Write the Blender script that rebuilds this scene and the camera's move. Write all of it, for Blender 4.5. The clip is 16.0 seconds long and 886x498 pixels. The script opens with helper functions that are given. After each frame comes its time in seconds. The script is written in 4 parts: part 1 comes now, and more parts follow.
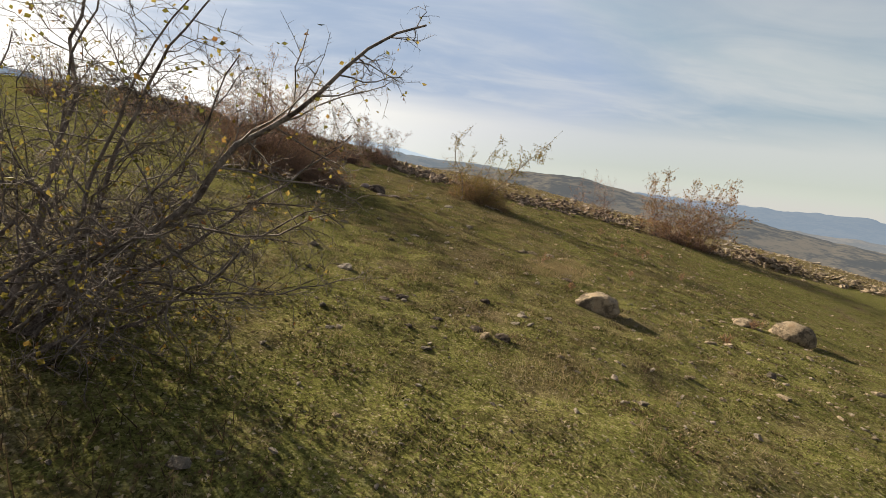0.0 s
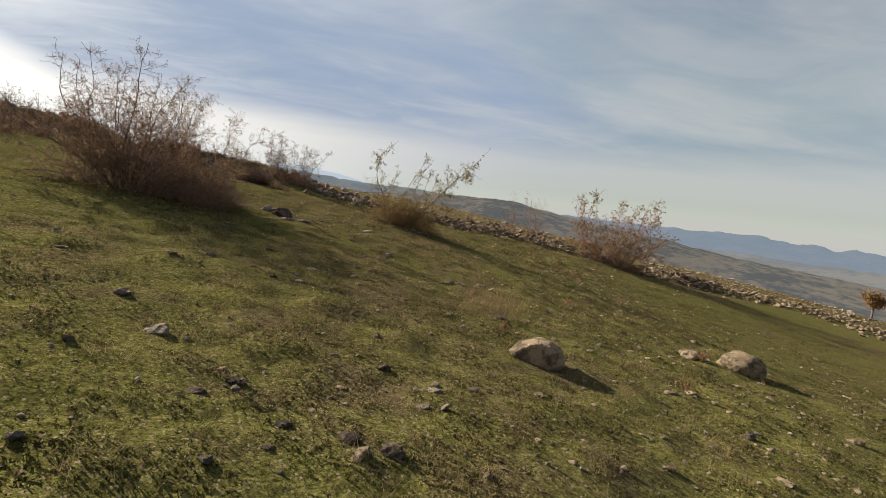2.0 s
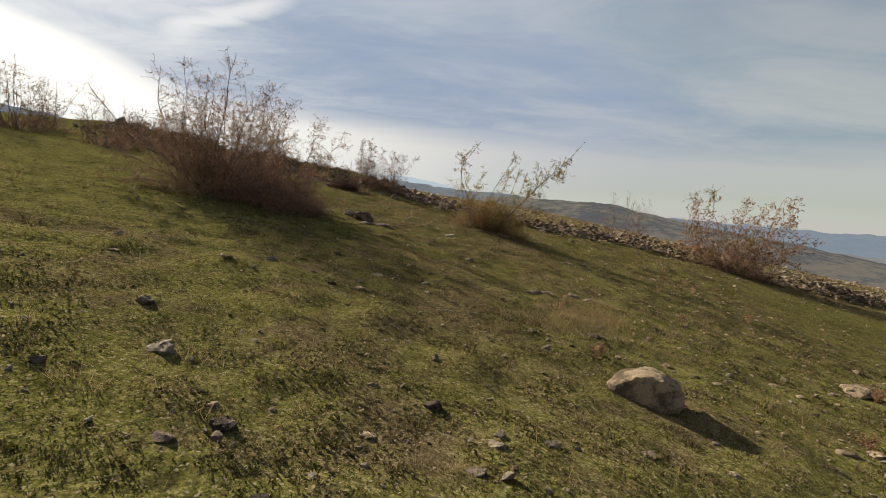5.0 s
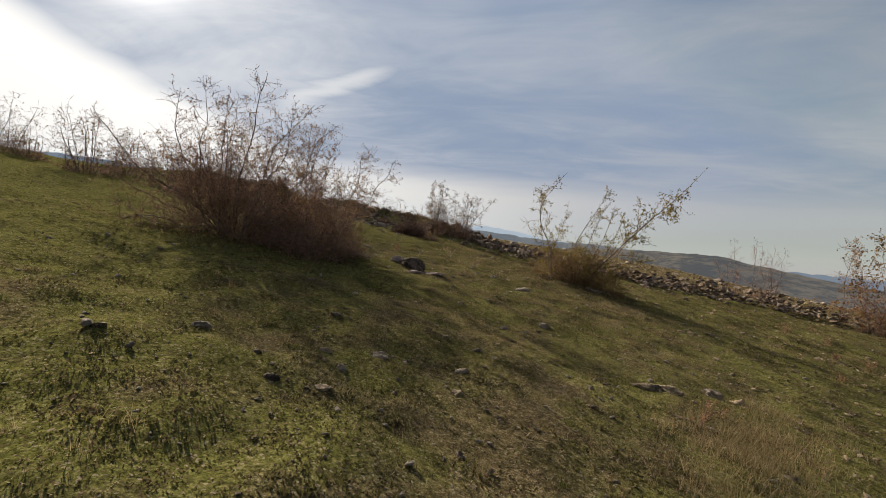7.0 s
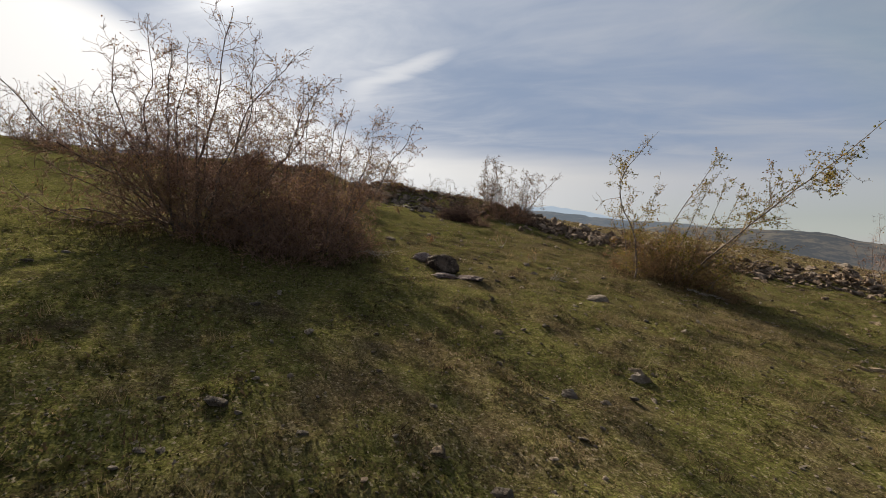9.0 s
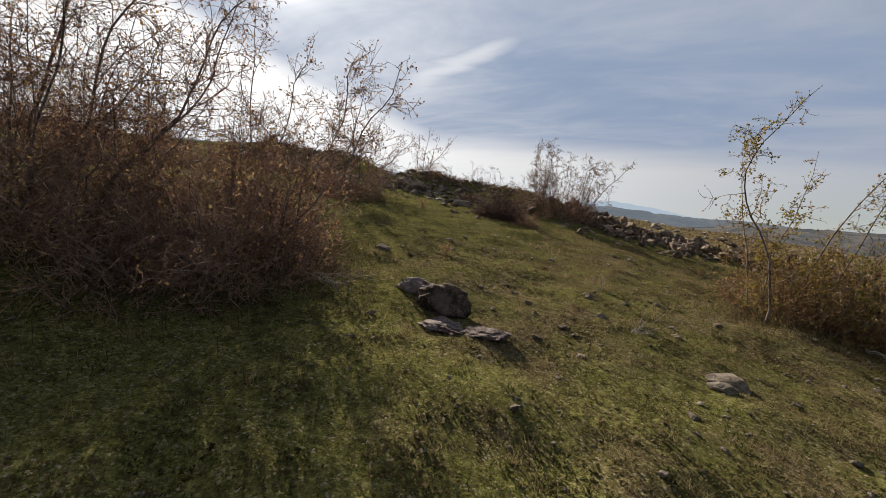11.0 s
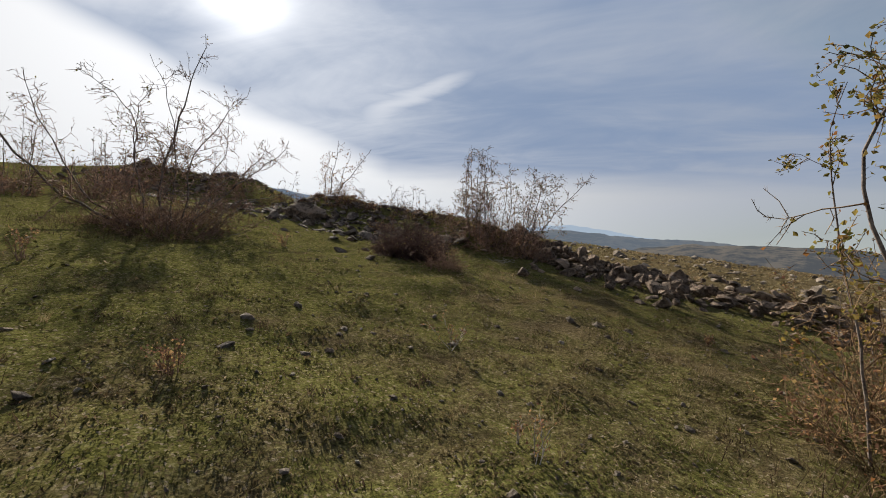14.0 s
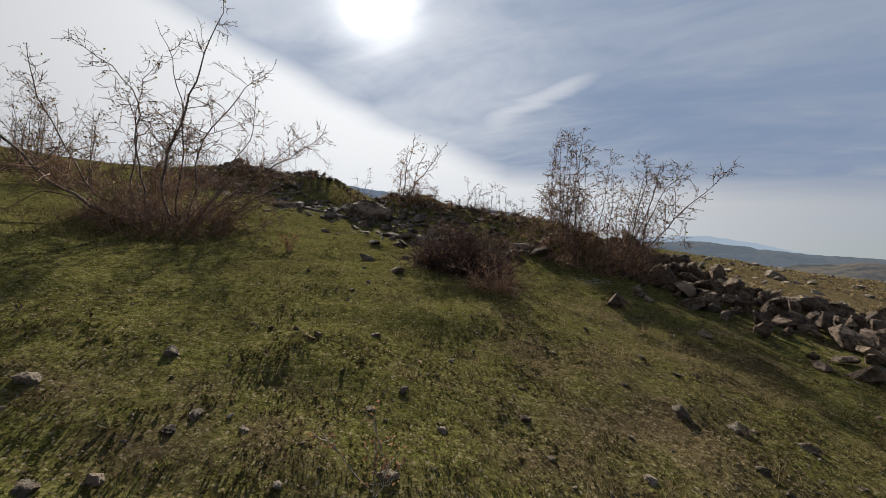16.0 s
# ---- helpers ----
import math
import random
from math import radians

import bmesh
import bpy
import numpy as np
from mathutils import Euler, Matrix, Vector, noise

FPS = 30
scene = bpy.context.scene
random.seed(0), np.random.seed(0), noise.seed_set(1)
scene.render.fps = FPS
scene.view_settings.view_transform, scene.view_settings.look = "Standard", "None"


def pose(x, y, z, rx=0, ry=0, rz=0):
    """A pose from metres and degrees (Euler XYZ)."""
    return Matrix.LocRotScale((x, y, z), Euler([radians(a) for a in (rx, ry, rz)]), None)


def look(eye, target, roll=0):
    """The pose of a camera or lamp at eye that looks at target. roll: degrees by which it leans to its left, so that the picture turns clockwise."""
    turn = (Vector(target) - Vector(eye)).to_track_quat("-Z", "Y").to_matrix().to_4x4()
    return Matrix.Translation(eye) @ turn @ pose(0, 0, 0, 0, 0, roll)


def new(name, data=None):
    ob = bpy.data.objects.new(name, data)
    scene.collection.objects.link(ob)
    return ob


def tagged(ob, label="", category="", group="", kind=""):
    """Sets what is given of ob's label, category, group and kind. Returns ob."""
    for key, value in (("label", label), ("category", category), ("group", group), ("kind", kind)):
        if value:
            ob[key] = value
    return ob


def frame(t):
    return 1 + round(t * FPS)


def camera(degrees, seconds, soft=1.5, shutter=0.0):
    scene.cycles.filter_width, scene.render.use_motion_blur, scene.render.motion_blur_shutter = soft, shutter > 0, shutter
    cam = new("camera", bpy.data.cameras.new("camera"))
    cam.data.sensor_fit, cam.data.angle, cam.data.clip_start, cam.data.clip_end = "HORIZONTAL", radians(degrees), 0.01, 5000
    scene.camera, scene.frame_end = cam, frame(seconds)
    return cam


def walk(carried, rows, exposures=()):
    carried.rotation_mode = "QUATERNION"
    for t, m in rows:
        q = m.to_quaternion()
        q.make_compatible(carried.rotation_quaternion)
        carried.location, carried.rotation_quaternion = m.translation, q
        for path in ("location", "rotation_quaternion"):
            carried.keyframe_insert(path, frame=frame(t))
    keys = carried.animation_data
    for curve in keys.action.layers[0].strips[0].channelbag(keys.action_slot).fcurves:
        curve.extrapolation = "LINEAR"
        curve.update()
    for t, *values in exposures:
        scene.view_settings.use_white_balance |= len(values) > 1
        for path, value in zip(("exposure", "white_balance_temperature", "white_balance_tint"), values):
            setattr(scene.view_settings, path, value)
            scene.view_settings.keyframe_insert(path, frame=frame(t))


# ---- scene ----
cam = camera(89.2, 16.0, 0.9)
PATH = [
    (0, (0.471, -0.936, 1.624), (0.393, 1.031, 1.271), 7.4),
    (0.5, (0.647, -0.224, 1.516), (0.691, 1.736, 1.122), 9.1),
    (1, (0.814, 0.347, 1.547), (0.785, 2.329, 1.277), 9.1),
    (1.5, (0.949, 0.799, 1.516), (1.12, 2.773, 1.243), 7.4),
    (2, (0.957, 1.01, 1.552), (1.146, 2.99, 1.338), 7.1),
    (2.5, (0.967, 1.045, 1.549), (1.183, 3.019, 1.306), 5.7),
    (3, (1.0, 1.052, 1.547), (1.309, 3.011, 1.285), 5.7),
    (3.5, (1.031, 1.085, 1.541), (1.324, 3.043, 1.261), 5.4),
    (4, (1.064, 1.204, 1.518), (1.33, 3.17, 1.262), 4.8),
    (4.5, (1.176, 1.534, 1.471), (1.335, 3.522, 1.323), 4.9),
    (4.7, (1.234, 1.734, 1.451), (1.215, 3.722, 1.227), 5.9),
    (6.8, (1.309, 4.994, 1.272), (0.687, 6.892, 1.167), 4.8),
    (7, (1.298, 5.239, 1.263), (0.68, 7.141, 1.214), 5.7),
    (7.5, (1.222, 6.076, 1.303), (0.531, 7.944, 1.125), 2.0),
    (8, (1.047, 6.939, 1.342), (0.342, 8.799, 1.131), 4.1),
    (8.5, (0.92, 7.753, 1.423), (0.178, 9.609, 1.351), 1.8),
    (8.6, (0.868, 7.96, 1.416), (0.094, 9.799, 1.274), 1.4),
    (8.7, (0.843, 8.071, 1.418), (0.03, 9.893, 1.275), 2.3),
    (10.8, (-0.258, 11.583, 1.584), (-1.276, 13.292, 1.378), 6.8),
    (11, (-0.336, 11.847, 1.592), (-1.419, 13.516, 1.386), 5.5),
    (11.5, (-0.645, 12.701, 1.537), (-1.774, 14.348, 1.424), 3.0),
    (12, (-0.821, 13.524, 1.68), (-1.821, 15.255, 1.589), 6.0),
    (12.5, (-0.982, 14.284, 1.736), (-2.114, 15.92, 1.531), 3.6),
    (13, (-1.154, 15.075, 1.754), (-2.165, 16.791, 1.57), 3.5),
    (13.5, (-1.192, 15.731, 1.8), (-2.12, 17.501, 1.731), 3.2),
    (14, (-1.323, 16.467, 1.815), (-2.28, 18.222, 1.747), 3.7),
    (14.5, (-1.431, 17.186, 1.877), (-2.335, 18.965, 1.749), 3.5),
    (15, (-1.532, 17.907, 1.868), (-2.653, 19.558, 1.736), 3.2),
    (15.2, (-1.611, 18.168, 1.903), (-2.794, 19.774, 1.756), 4.8),
    (15.5, (-1.697, 18.606, 1.853), (-2.923, 20.185, 1.776), 3.6),
    (16, (-1.821, 19.227, 1.888), (-3.19, 20.682, 1.807), 5.2),
]
walk(cam, [(t, look(eye, target, roll)) for t, eye, target, roll in PATH],
     exposures=[(0.0, 1.68, 7350, 9), (1.5, 1.50, 7250, 9), (3.5, 1.32, 7350, 9), (4.7, 1.36, 7400, 9), (6.8, 1.17, 7150, 10), (8.0, 1.14, 7100, 11), (12.5, 1.22, 6780, 11), (15.5, 0.93, 6600, 10)])

# ---- light ----
SUN_AZ, SUN_EL = radians(-54.0), radians(25.5)
SUN_DIR = Vector((math.sin(SUN_AZ) * math.cos(SUN_EL), math.cos(SUN_AZ) * math.cos(SUN_EL), math.sin(SUN_EL)))
sun_data = bpy.data.lights.new("sun", "SUN")
sun_data.energy, sun_data.angle, sun_data.color = 5.0, radians(0.9), (1.0, 0.93, 0.82)
sun = new("sun", sun_data)
sun.matrix_world = look(SUN_DIR * 200, (0, 0, 0))


class Nodes:
    """Small helper to write node trees."""

    def __init__(self, tree):
        self.tree = tree
        tree.nodes.clear()

    def add(self, kind, **props):
        n = self.tree.nodes.new(kind)
        for k, v in props.items():
            setattr(n, k, v)
        return n

    def link(self, a, b):
        self.tree.links.new(a, b)

    def value(self, sock, v):
        if isinstance(v, bpy.types.NodeSocket):
            self.link(v, sock)
        else:
            sock.default_value = v

    def math(self, op, a, b=0.0, clamp=False):
        n = self.add("ShaderNodeMath", operation=op, use_clamp=clamp)
        self.value(n.inputs[0], a)
        self.value(n.inputs[1], b)
        return n.outputs[0]

    def smooth(self, x, lo, hi, a=0.0, b=1.0):
        n = self.add("ShaderNodeMapRange", interpolation_type="SMOOTHSTEP")
        for i, v in enumerate((x, lo, hi, a, b)):
            self.value(n.inputs[i], v)
        return n.outputs[0]

    def mix(self, f, a, b):
        n = self.add("ShaderNodeMix", data_type="RGBA")
        self.value(n.inputs[0], f)
        self.value(n.inputs[6], a if isinstance(a, bpy.types.NodeSocket) else (*a, 1))
        self.value(n.inputs[7], b if isinstance(b, bpy.types.NodeSocket) else (*b, 1))
        return n.outputs[2]

    def noise(self, vec, scale, detail=4.0, rough=0.55, distortion=0.0):
        n = self.add("ShaderNodeTexNoise")
        self.link(vec, n.inputs["Vector"])
        n.inputs["Scale"].default_value, n.inputs["Detail"].default_value = scale, detail
        n.inputs["Roughness"].default_value, n.inputs["Distortion"].default_value = rough, distortion
        return n.outputs["Fac"]

    def ramp(self, x, stops):
        n = self.add("ShaderNodeValToRGB")
        while len(n.color_ramp.elements) < len(stops):
            n.color_ramp.elements.new(0.5)
        for e, (p, c) in zip(n.color_ramp.elements, stops):
            e.position, e.color = p, (*c, 1)
        self.link(x, n.inputs[0])
        return n.outputs[0]


def build_world():
    world = bpy.data.worlds.new("sky")
    scene.world = world
    world.use_nodes = True
    N = Nodes(world.node_tree)
    out, bg = N.add("ShaderNodeOutputWorld"), N.add("ShaderNodeBackground")
    N.link(bg.outputs[0], out.inputs[0])
    sky = N.add("ShaderNodeTexSky", sky_type="NISHITA", sun_disc=False, sun_elevation=SUN_EL, sun_rotation=SUN_AZ,
                air_density=1.3, dust_density=1.2, ozone_density=1.0)
    co = N.add("ShaderNodeTexCoord").outputs["Generated"]
    sep = N.add("ShaderNodeSeparateXYZ")
    N.link(co, sep.inputs[0])
    x, y, z = sep.outputs
    el = N.math("MULTIPLY", N.math("ARCSINE", z), 180 / math.pi)
    az = N.math("MULTIPLY", N.math("ARCTAN2", x, y), 180 / math.pi)
    # high thin cloud drawn out in streaks on a flat layer
    zz = N.math("ADD", N.math("MAXIMUM", z, 0.0), 0.10)
    flat = N.add("ShaderNodeCombineXYZ")
    N.link(N.math("DIVIDE", x, zz), flat.inputs[0])
    N.link(N.math("DIVIDE", y, zz), flat.inputs[1])
    mapped = N.add("ShaderNodeMapping")
    N.link(flat.outputs[0], mapped.inputs[0])
    mapped.inputs["Rotation"].default_value = (0, 0, radians(28))
    mapped.inputs["Scale"].default_value = (0.42, 0.80, 1)
    big = N.noise(mapped.outputs[0], 0.9, 5.0, 0.55, 0.6)
    fine = N.noise(mapped.outputs[0], 2.6, 6.0, 0.6, 0.9)
    veil = N.smooth(N.math("ADD", N.math("MULTIPLY", big, 0.7), N.math("MULTIPLY", fine, 0.3)), 0.36, 0.70, 0.05, 0.56)
    # the white sheet with its slanting upper edge, low on the sun's side
    w = N.noise(mapped.outputs[0], 1.4, 4.0, 0.5)
    rise = N.math("MULTIPLY", N.math("MAXIMUM", N.math("SUBTRACT", -36.0, az), 0.0), 0.33)
    edge = N.math("ADD", N.math("ADD", 8.3, rise), N.math("MULTIPLY", N.math("SUBTRACT", w, 0.5), 3.0))
    under = N.math("SUBTRACT", edge, el)
    side = N.smooth(az, -24.0, 20.0, 1.0, 0.6)
    sheet = N.math("MULTIPLY", N.smooth(under, -2.0, 2.8), side)
    # a hooked wisp over it
    wl = N.math("ADD", az, 33.5)
    bow = N.math("ADD", N.math("MULTIPLY", wl, 0.48), N.math("MULTIPLY", N.math("MULTIPLY", wl, wl), -0.010))
    wx = N.math("SUBTRACT", N.math("SUBTRACT", el, 16.4), bow)
    ragged = N.math("ADD", wx, N.math("MULTIPLY", N.math("SUBTRACT", fine, 0.5), 3.6))
    wide = N.smooth(wl, -8.0, 9.0, 3.4, 1.7)
    wisp = N.math("MULTIPLY", N.smooth(N.math("DIVIDE", N.math("ABSOLUTE", ragged), wide), 0.0, 1.0, 0.58, 0.0), N.smooth(N.math("ABSOLUTE", wl), 3.0, 10.5, 1.0, 0.0))
    haze = N.smooth(el, 0.0, 9.0, 0.78, 0.0)
    cloud = N.math("MAXIMUM", N.math("MAXIMUM", veil, haze), N.math("MAXIMUM", sheet, wisp), clamp=True)
    # light scattered by the thin cloud round the sun
    dot = N.add("ShaderNodeVectorMath", operation="DOT_PRODUCT")
    N.link(co, dot.inputs[0])
    dot.inputs[1].default_value = SUN_DIR
    d = N.math("MAXIMUM", dot.outputs["Value"], 0.0)
    glow = N.math("ADD", N.math("MULTIPLY", N.math("POWER", d, 16.0), 0.12), N.math("MULTIPLY", N.math("POWER", d, 420.0), 1.8))
    low = N.smooth(el, 0.0, 9.0, 1.0, 0.0)
    base = N.add("ShaderNodeMix", data_type="RGBA", blend_type="MULTIPLY")
    base.inputs[0].default_value = 1.0
    N.link(sky.outputs[0], base.inputs[6])
    base.inputs[7].default_value = (0.085, 0.086, 0.092, 1)
    cap = N.add("ShaderNodeVectorMath", operation="MINIMUM")
    N.link(base.outputs[2], cap.inputs[0])
    cap.inputs[1].default_value = (0.215, 0.30, 0.46)
    bright = N.math("ADD", 0.52, N.math("MULTIPLY", N.math("POWER", d, 4.0), 0.48))
    pale = N.add("ShaderNodeMix", data_type="RGBA", blend_type="MULTIPLY")
    pale.inputs[0].default_value = 1.0
    N.link(N.mix(low, (0.955, 0.985, 1.03), (0.90, 0.965, 1.04)), pale.inputs[6])
    tone = N.add("ShaderNodeCombineXYZ")
    for i in range(3):
        N.link(bright, tone.inputs[i])
    N.link(tone.outputs[0], pale.inputs[7])
    col = N.mix(cloud, cap.outputs[0], pale.outputs[2])
    lit = N.add("ShaderNodeMix", data_type="RGBA", blend_type="ADD")
    lit.inputs[0].default_value = 1.0
    N.link(col, lit.inputs[6])
    gcol = N.add("ShaderNodeMix", data_type="RGBA", blend_type="MULTIPLY")
    gcol.inputs[0].default_value = 1.0
    gcol.inputs[7].default_value = (1.0, 0.98, 0.93, 1)
    grey = N.add("ShaderNodeCombineXYZ")
    gl = N.math("MULTIPLY", glow, N.smooth(cloud, 0.0, 0.8, 0.55, 1.0))
    for i in range(3):
        N.link(gl, grey.inputs[i])
    N.link(grey.outputs[0], gcol.inputs[6])
    N.link(gcol.outputs[2], lit.inputs[7])
    N.link(lit.outputs[2], bg.inputs[0])
    bg.inputs[1].default_value = 0.48


build_world()


# ---- materials ----
def material(name):
    m = bpy.data.materials.new(name)
    m.use_nodes = True
    N = Nodes(m.node_tree)
    out, bsdf = N.add("ShaderNodeOutputMaterial"), N.add("ShaderNodeBsdfPrincipled")
    N.link(bsdf.outputs[0], out.inputs[0])
    return m, N, bsdf


def bump(N, bsdf, height, strength, distance):
    b = N.add("ShaderNodeBump")
    b.inputs["Strength"].default_value, b.inputs["Distance"].default_value = strength, distance
    N.link(height, b.inputs["Height"])
    N.link(b.outputs[0], bsdf.inputs["Normal"])


def cells(N, co, scale):
    """Tone of each small cell of a mosaic, 0 to 1."""
    v = N.add("ShaderNodeTexVoronoi")
    N.link(co, v.inputs["Vector"])
    v.inputs["Scale"].default_value = scale
    sep = N.add("ShaderNodeSeparateColor")
    N.link(v.outputs["Color"], sep.inputs[0])
    return sep.outputs[0]


def turf_material():
    """Close-grazed turf: a mosaic of tiny leaves, greener and drier patches, dark cushions and straw flecks."""
    m, N, s = material("turf")
    co = N.add("ShaderNodeTexCoord").outputs["Object"]
    broad, mid, fine = N.noise(co, 0.16, 4), N.noise(co, 1.1, 5, 0.6), N.noise(co, 14.0, 6, 0.65)
    speck = N.noise(co, 55.0, 3, 0.7)
    leaf = N.math("ADD", N.math("MULTIPLY", cells(N, co, 95.0), 0.48), N.math("MULTIPLY", cells(N, co, 38.0), 0.30))
    tone = N.math("ADD", leaf, N.math("MULTIPLY", N.smooth(fine, 0.3, 0.7), 0.35))
    green = N.ramp(tone, [(0.15, (0.024, 0.023, 0.008)), (0.42, (0.063, 0.063, 0.018)), (0.68, (0.104, 0.101, 0.030)), (0.95, (0.175, 0.160, 0.068))])
    dry = N.ramp(tone, [(0.15, (0.028, 0.021, 0.011)), (0.42, (0.070, 0.055, 0.027)), (0.68, (0.116, 0.090, 0.047)), (0.95, (0.20, 0.16, 0.098))])
    place = N.add("ShaderNodeSeparateXYZ")
    N.link(co, place.inputs[0])
    lush = N.math("ADD", N.smooth(place.outputs[0], -2.5, -8.0, 0.0, -0.16), N.smooth(place.outputs[0], 2.0, 7.0, 0.0, -0.05))
    rough_land = N.smooth(place.outputs[1], 27.5, 32.0, 0.0, 0.16)
    k = N.smooth(N.math("ADD", N.math("ADD", N.math("MULTIPLY", broad, 0.5), N.math("MULTIPLY", mid, 0.5)), N.math("ADD", rough_land, N.math("ADD", N.smooth(place.outputs[1], 6.0, 17.0, 0.0, 0.01), lush))), 0.45, 0.60)
    c = N.mix(k, green, dry)
    clump = N.noise(co, 5.0, 5, 0.65)
    c = N.mix(N.smooth(clump, 0.44, 0.34, 0.0, 0.6), c, (0.022, 0.020, 0.009))
    fleck = cells(N, co, 62.0)
    c = N.mix(N.smooth(fleck, 0.80, 0.86, 0.0, 0.55), c, (0.085, 0.058, 0.036))
    c = N.mix(N.smooth(fleck, 0.95, 0.97, 0.0, 0.7), c, (0.24, 0.20, 0.14))
    soil = N.smooth(N.math("ADD", N.math("MULTIPLY", speck, 0.5), N.math("MULTIPLY", mid, 0.5)), 0.54, 0.62, 0.0, 0.6)
    c = N.mix(soil, c, (0.048, 0.036, 0.023))
    N.link(c, s.inputs["Base Color"])
    s.inputs["Roughness"].default_value = 1.0
    s.inputs["Specular IOR Level"].default_value = 0.0
    bump(N, s, N.math("ADD", N.math("ADD", fine, clump), N.math("MULTIPLY", leaf, 0.5)), 0.6, 0.03)
    return m


def blade_material(name, stops, rough=0.7, back=0.35, dry=False):
    m, N, s = material(name)
    geo = N.add("ShaderNodeNewGeometry")
    c = N.ramp(geo.outputs["Random Per Island"], stops)
    co = N.add("ShaderNodeTexCoord").outputs["Object"]
    k = N.noise(co, 0.45, 4, 0.6)
    c2 = N.add("ShaderNodeHueSaturation")
    N.link(c, c2.inputs["Color"])
    N.link(N.smooth(k, 0.35, 0.65, 0.485, 0.508), c2.inputs["Hue"])
    N.link(N.smooth(k, 0.3, 0.7, 1.1, 0.75), c2.inputs["Value"])
    if dry:
        sp = N.add("ShaderNodeSeparateXYZ")
        N.link(co, sp.inputs[0])
        patch = N.math("ADD", N.math("ADD", N.noise(co, 0.9, 4, 0.6), N.smooth(sp.outputs[1], 5.0, 17.0, -0.07, 0.03)), N.smooth(sp.outputs[0], -2.5, -8.0, 0.0, -0.16))
        toned = N.mix(N.smooth(patch, 0.45, 0.60, 0.0, 0.7), c2.outputs[0], (0.132, 0.102, 0.050))
        toned = N.mix(N.smooth(N.noise(co, 3.2, 4, 0.6), 0.54, 0.66, 0.0, 0.75), toned, (0.072, 0.049, 0.028))
    else:
        toned = c2.outputs[0]
    N.link(toned, s.inputs["Base Color"])
    s.inputs["Roughness"].default_value = rough
    s.inputs["Specular IOR Level"].default_value = 0.02
    if back:
        t = N.add("ShaderNodeBsdfTranslucent")
        N.link(toned, t.inputs[0])
        mixer = N.add("ShaderNodeMixShader")
        mixer.inputs[0].default_value = back
        N.link(s.outputs[0], mixer.inputs[1])
        N.link(t.outputs[0], mixer.inputs[2])
        out = [n for n in N.tree.nodes if n.type == "OUTPUT_MATERIAL"][0]
        N.link(mixer.outputs[0], out.inputs[0])
    return m


def rock_material(name, light, dark, lichen=(0.30, 0.29, 0.22), rust=(0.26, 0.17, 0.11)):
    m, N, s = material(name)
    co = N.add("ShaderNodeTexCoord").outputs["Object"]
    rnd = N.add("ShaderNodeObjectInfo").outputs["Random"]
    shift = N.add("ShaderNodeVectorMath", operation="ADD")
    N.link(co, shift.inputs[0])
    off = N.add("ShaderNodeCombineXYZ")
    N.link(N.math("MULTIPLY", rnd, 37.0), off.inputs[0])
    N.link(N.math("MULTIPLY", rnd, 11.0), off.inputs[1])
    N.link(off.outputs[0], shift.inputs[1])
    p = shift.outputs[0]
    a, b, c = N.noise(p, 3.0, 5, 0.6), N.noise(p, 16.0, 6, 0.7), N.noise(p, 60.0, 4, 0.7)
    col = N.mix(N.smooth(N.math("ADD", N.math("MULTIPLY", a, 0.6), N.math("MULTIPLY", b, 0.4)), 0.42, 0.57), dark, light)
    col = N.mix(N.smooth(b, 0.56, 0.68, 0.0, 0.7), col, lichen)
    col = N.mix(N.smooth(a, 0.56, 0.72, 0.0, 0.6), col, rust)
    col = N.mix(N.smooth(c, 0.58, 0.72, 0.0, 0.55), col, (0.05, 0.045, 0.04))
    hs = N.add("ShaderNodeHueSaturation")
    N.link(col, hs.inputs["Color"])
    N.link(N.math("ADD", 0.75, N.math("MULTIPLY", rnd, 0.5)), hs.inputs["Value"])
    N.link(hs.outputs[0], s.inputs["Base Color"])
    s.inputs["Roughness"].default_value = 0.88
    s.inputs["Specular IOR Level"].default_value = 0.08
    bump(N, s, N.math("ADD", b, N.math("MULTIPLY", c, 0.7)), 1.0, 0.05)
    return m


def bark_material(name, light, dark):
    m, N, s = material(name)
    co = N.add("ShaderNodeTexCoord").outputs["Object"]
    a, b = N.noise(co, 9.0, 5, 0.6), N.noise(co, 70.0, 4, 0.7)
    col = N.mix(N.smooth(N.math("ADD", N.math("MULTIPLY", a, 0.6), N.math("MULTIPLY", b, 0.4)), 0.36, 0.64), dark, light)
    N.link(col, s.inputs["Base Color"])
    s.inputs["Roughness"].default_value = 0.85
    s.inputs["Specular IOR Level"].default_value = 0.05
    bump(N, s, b, 0.5, 0.004)
    return m


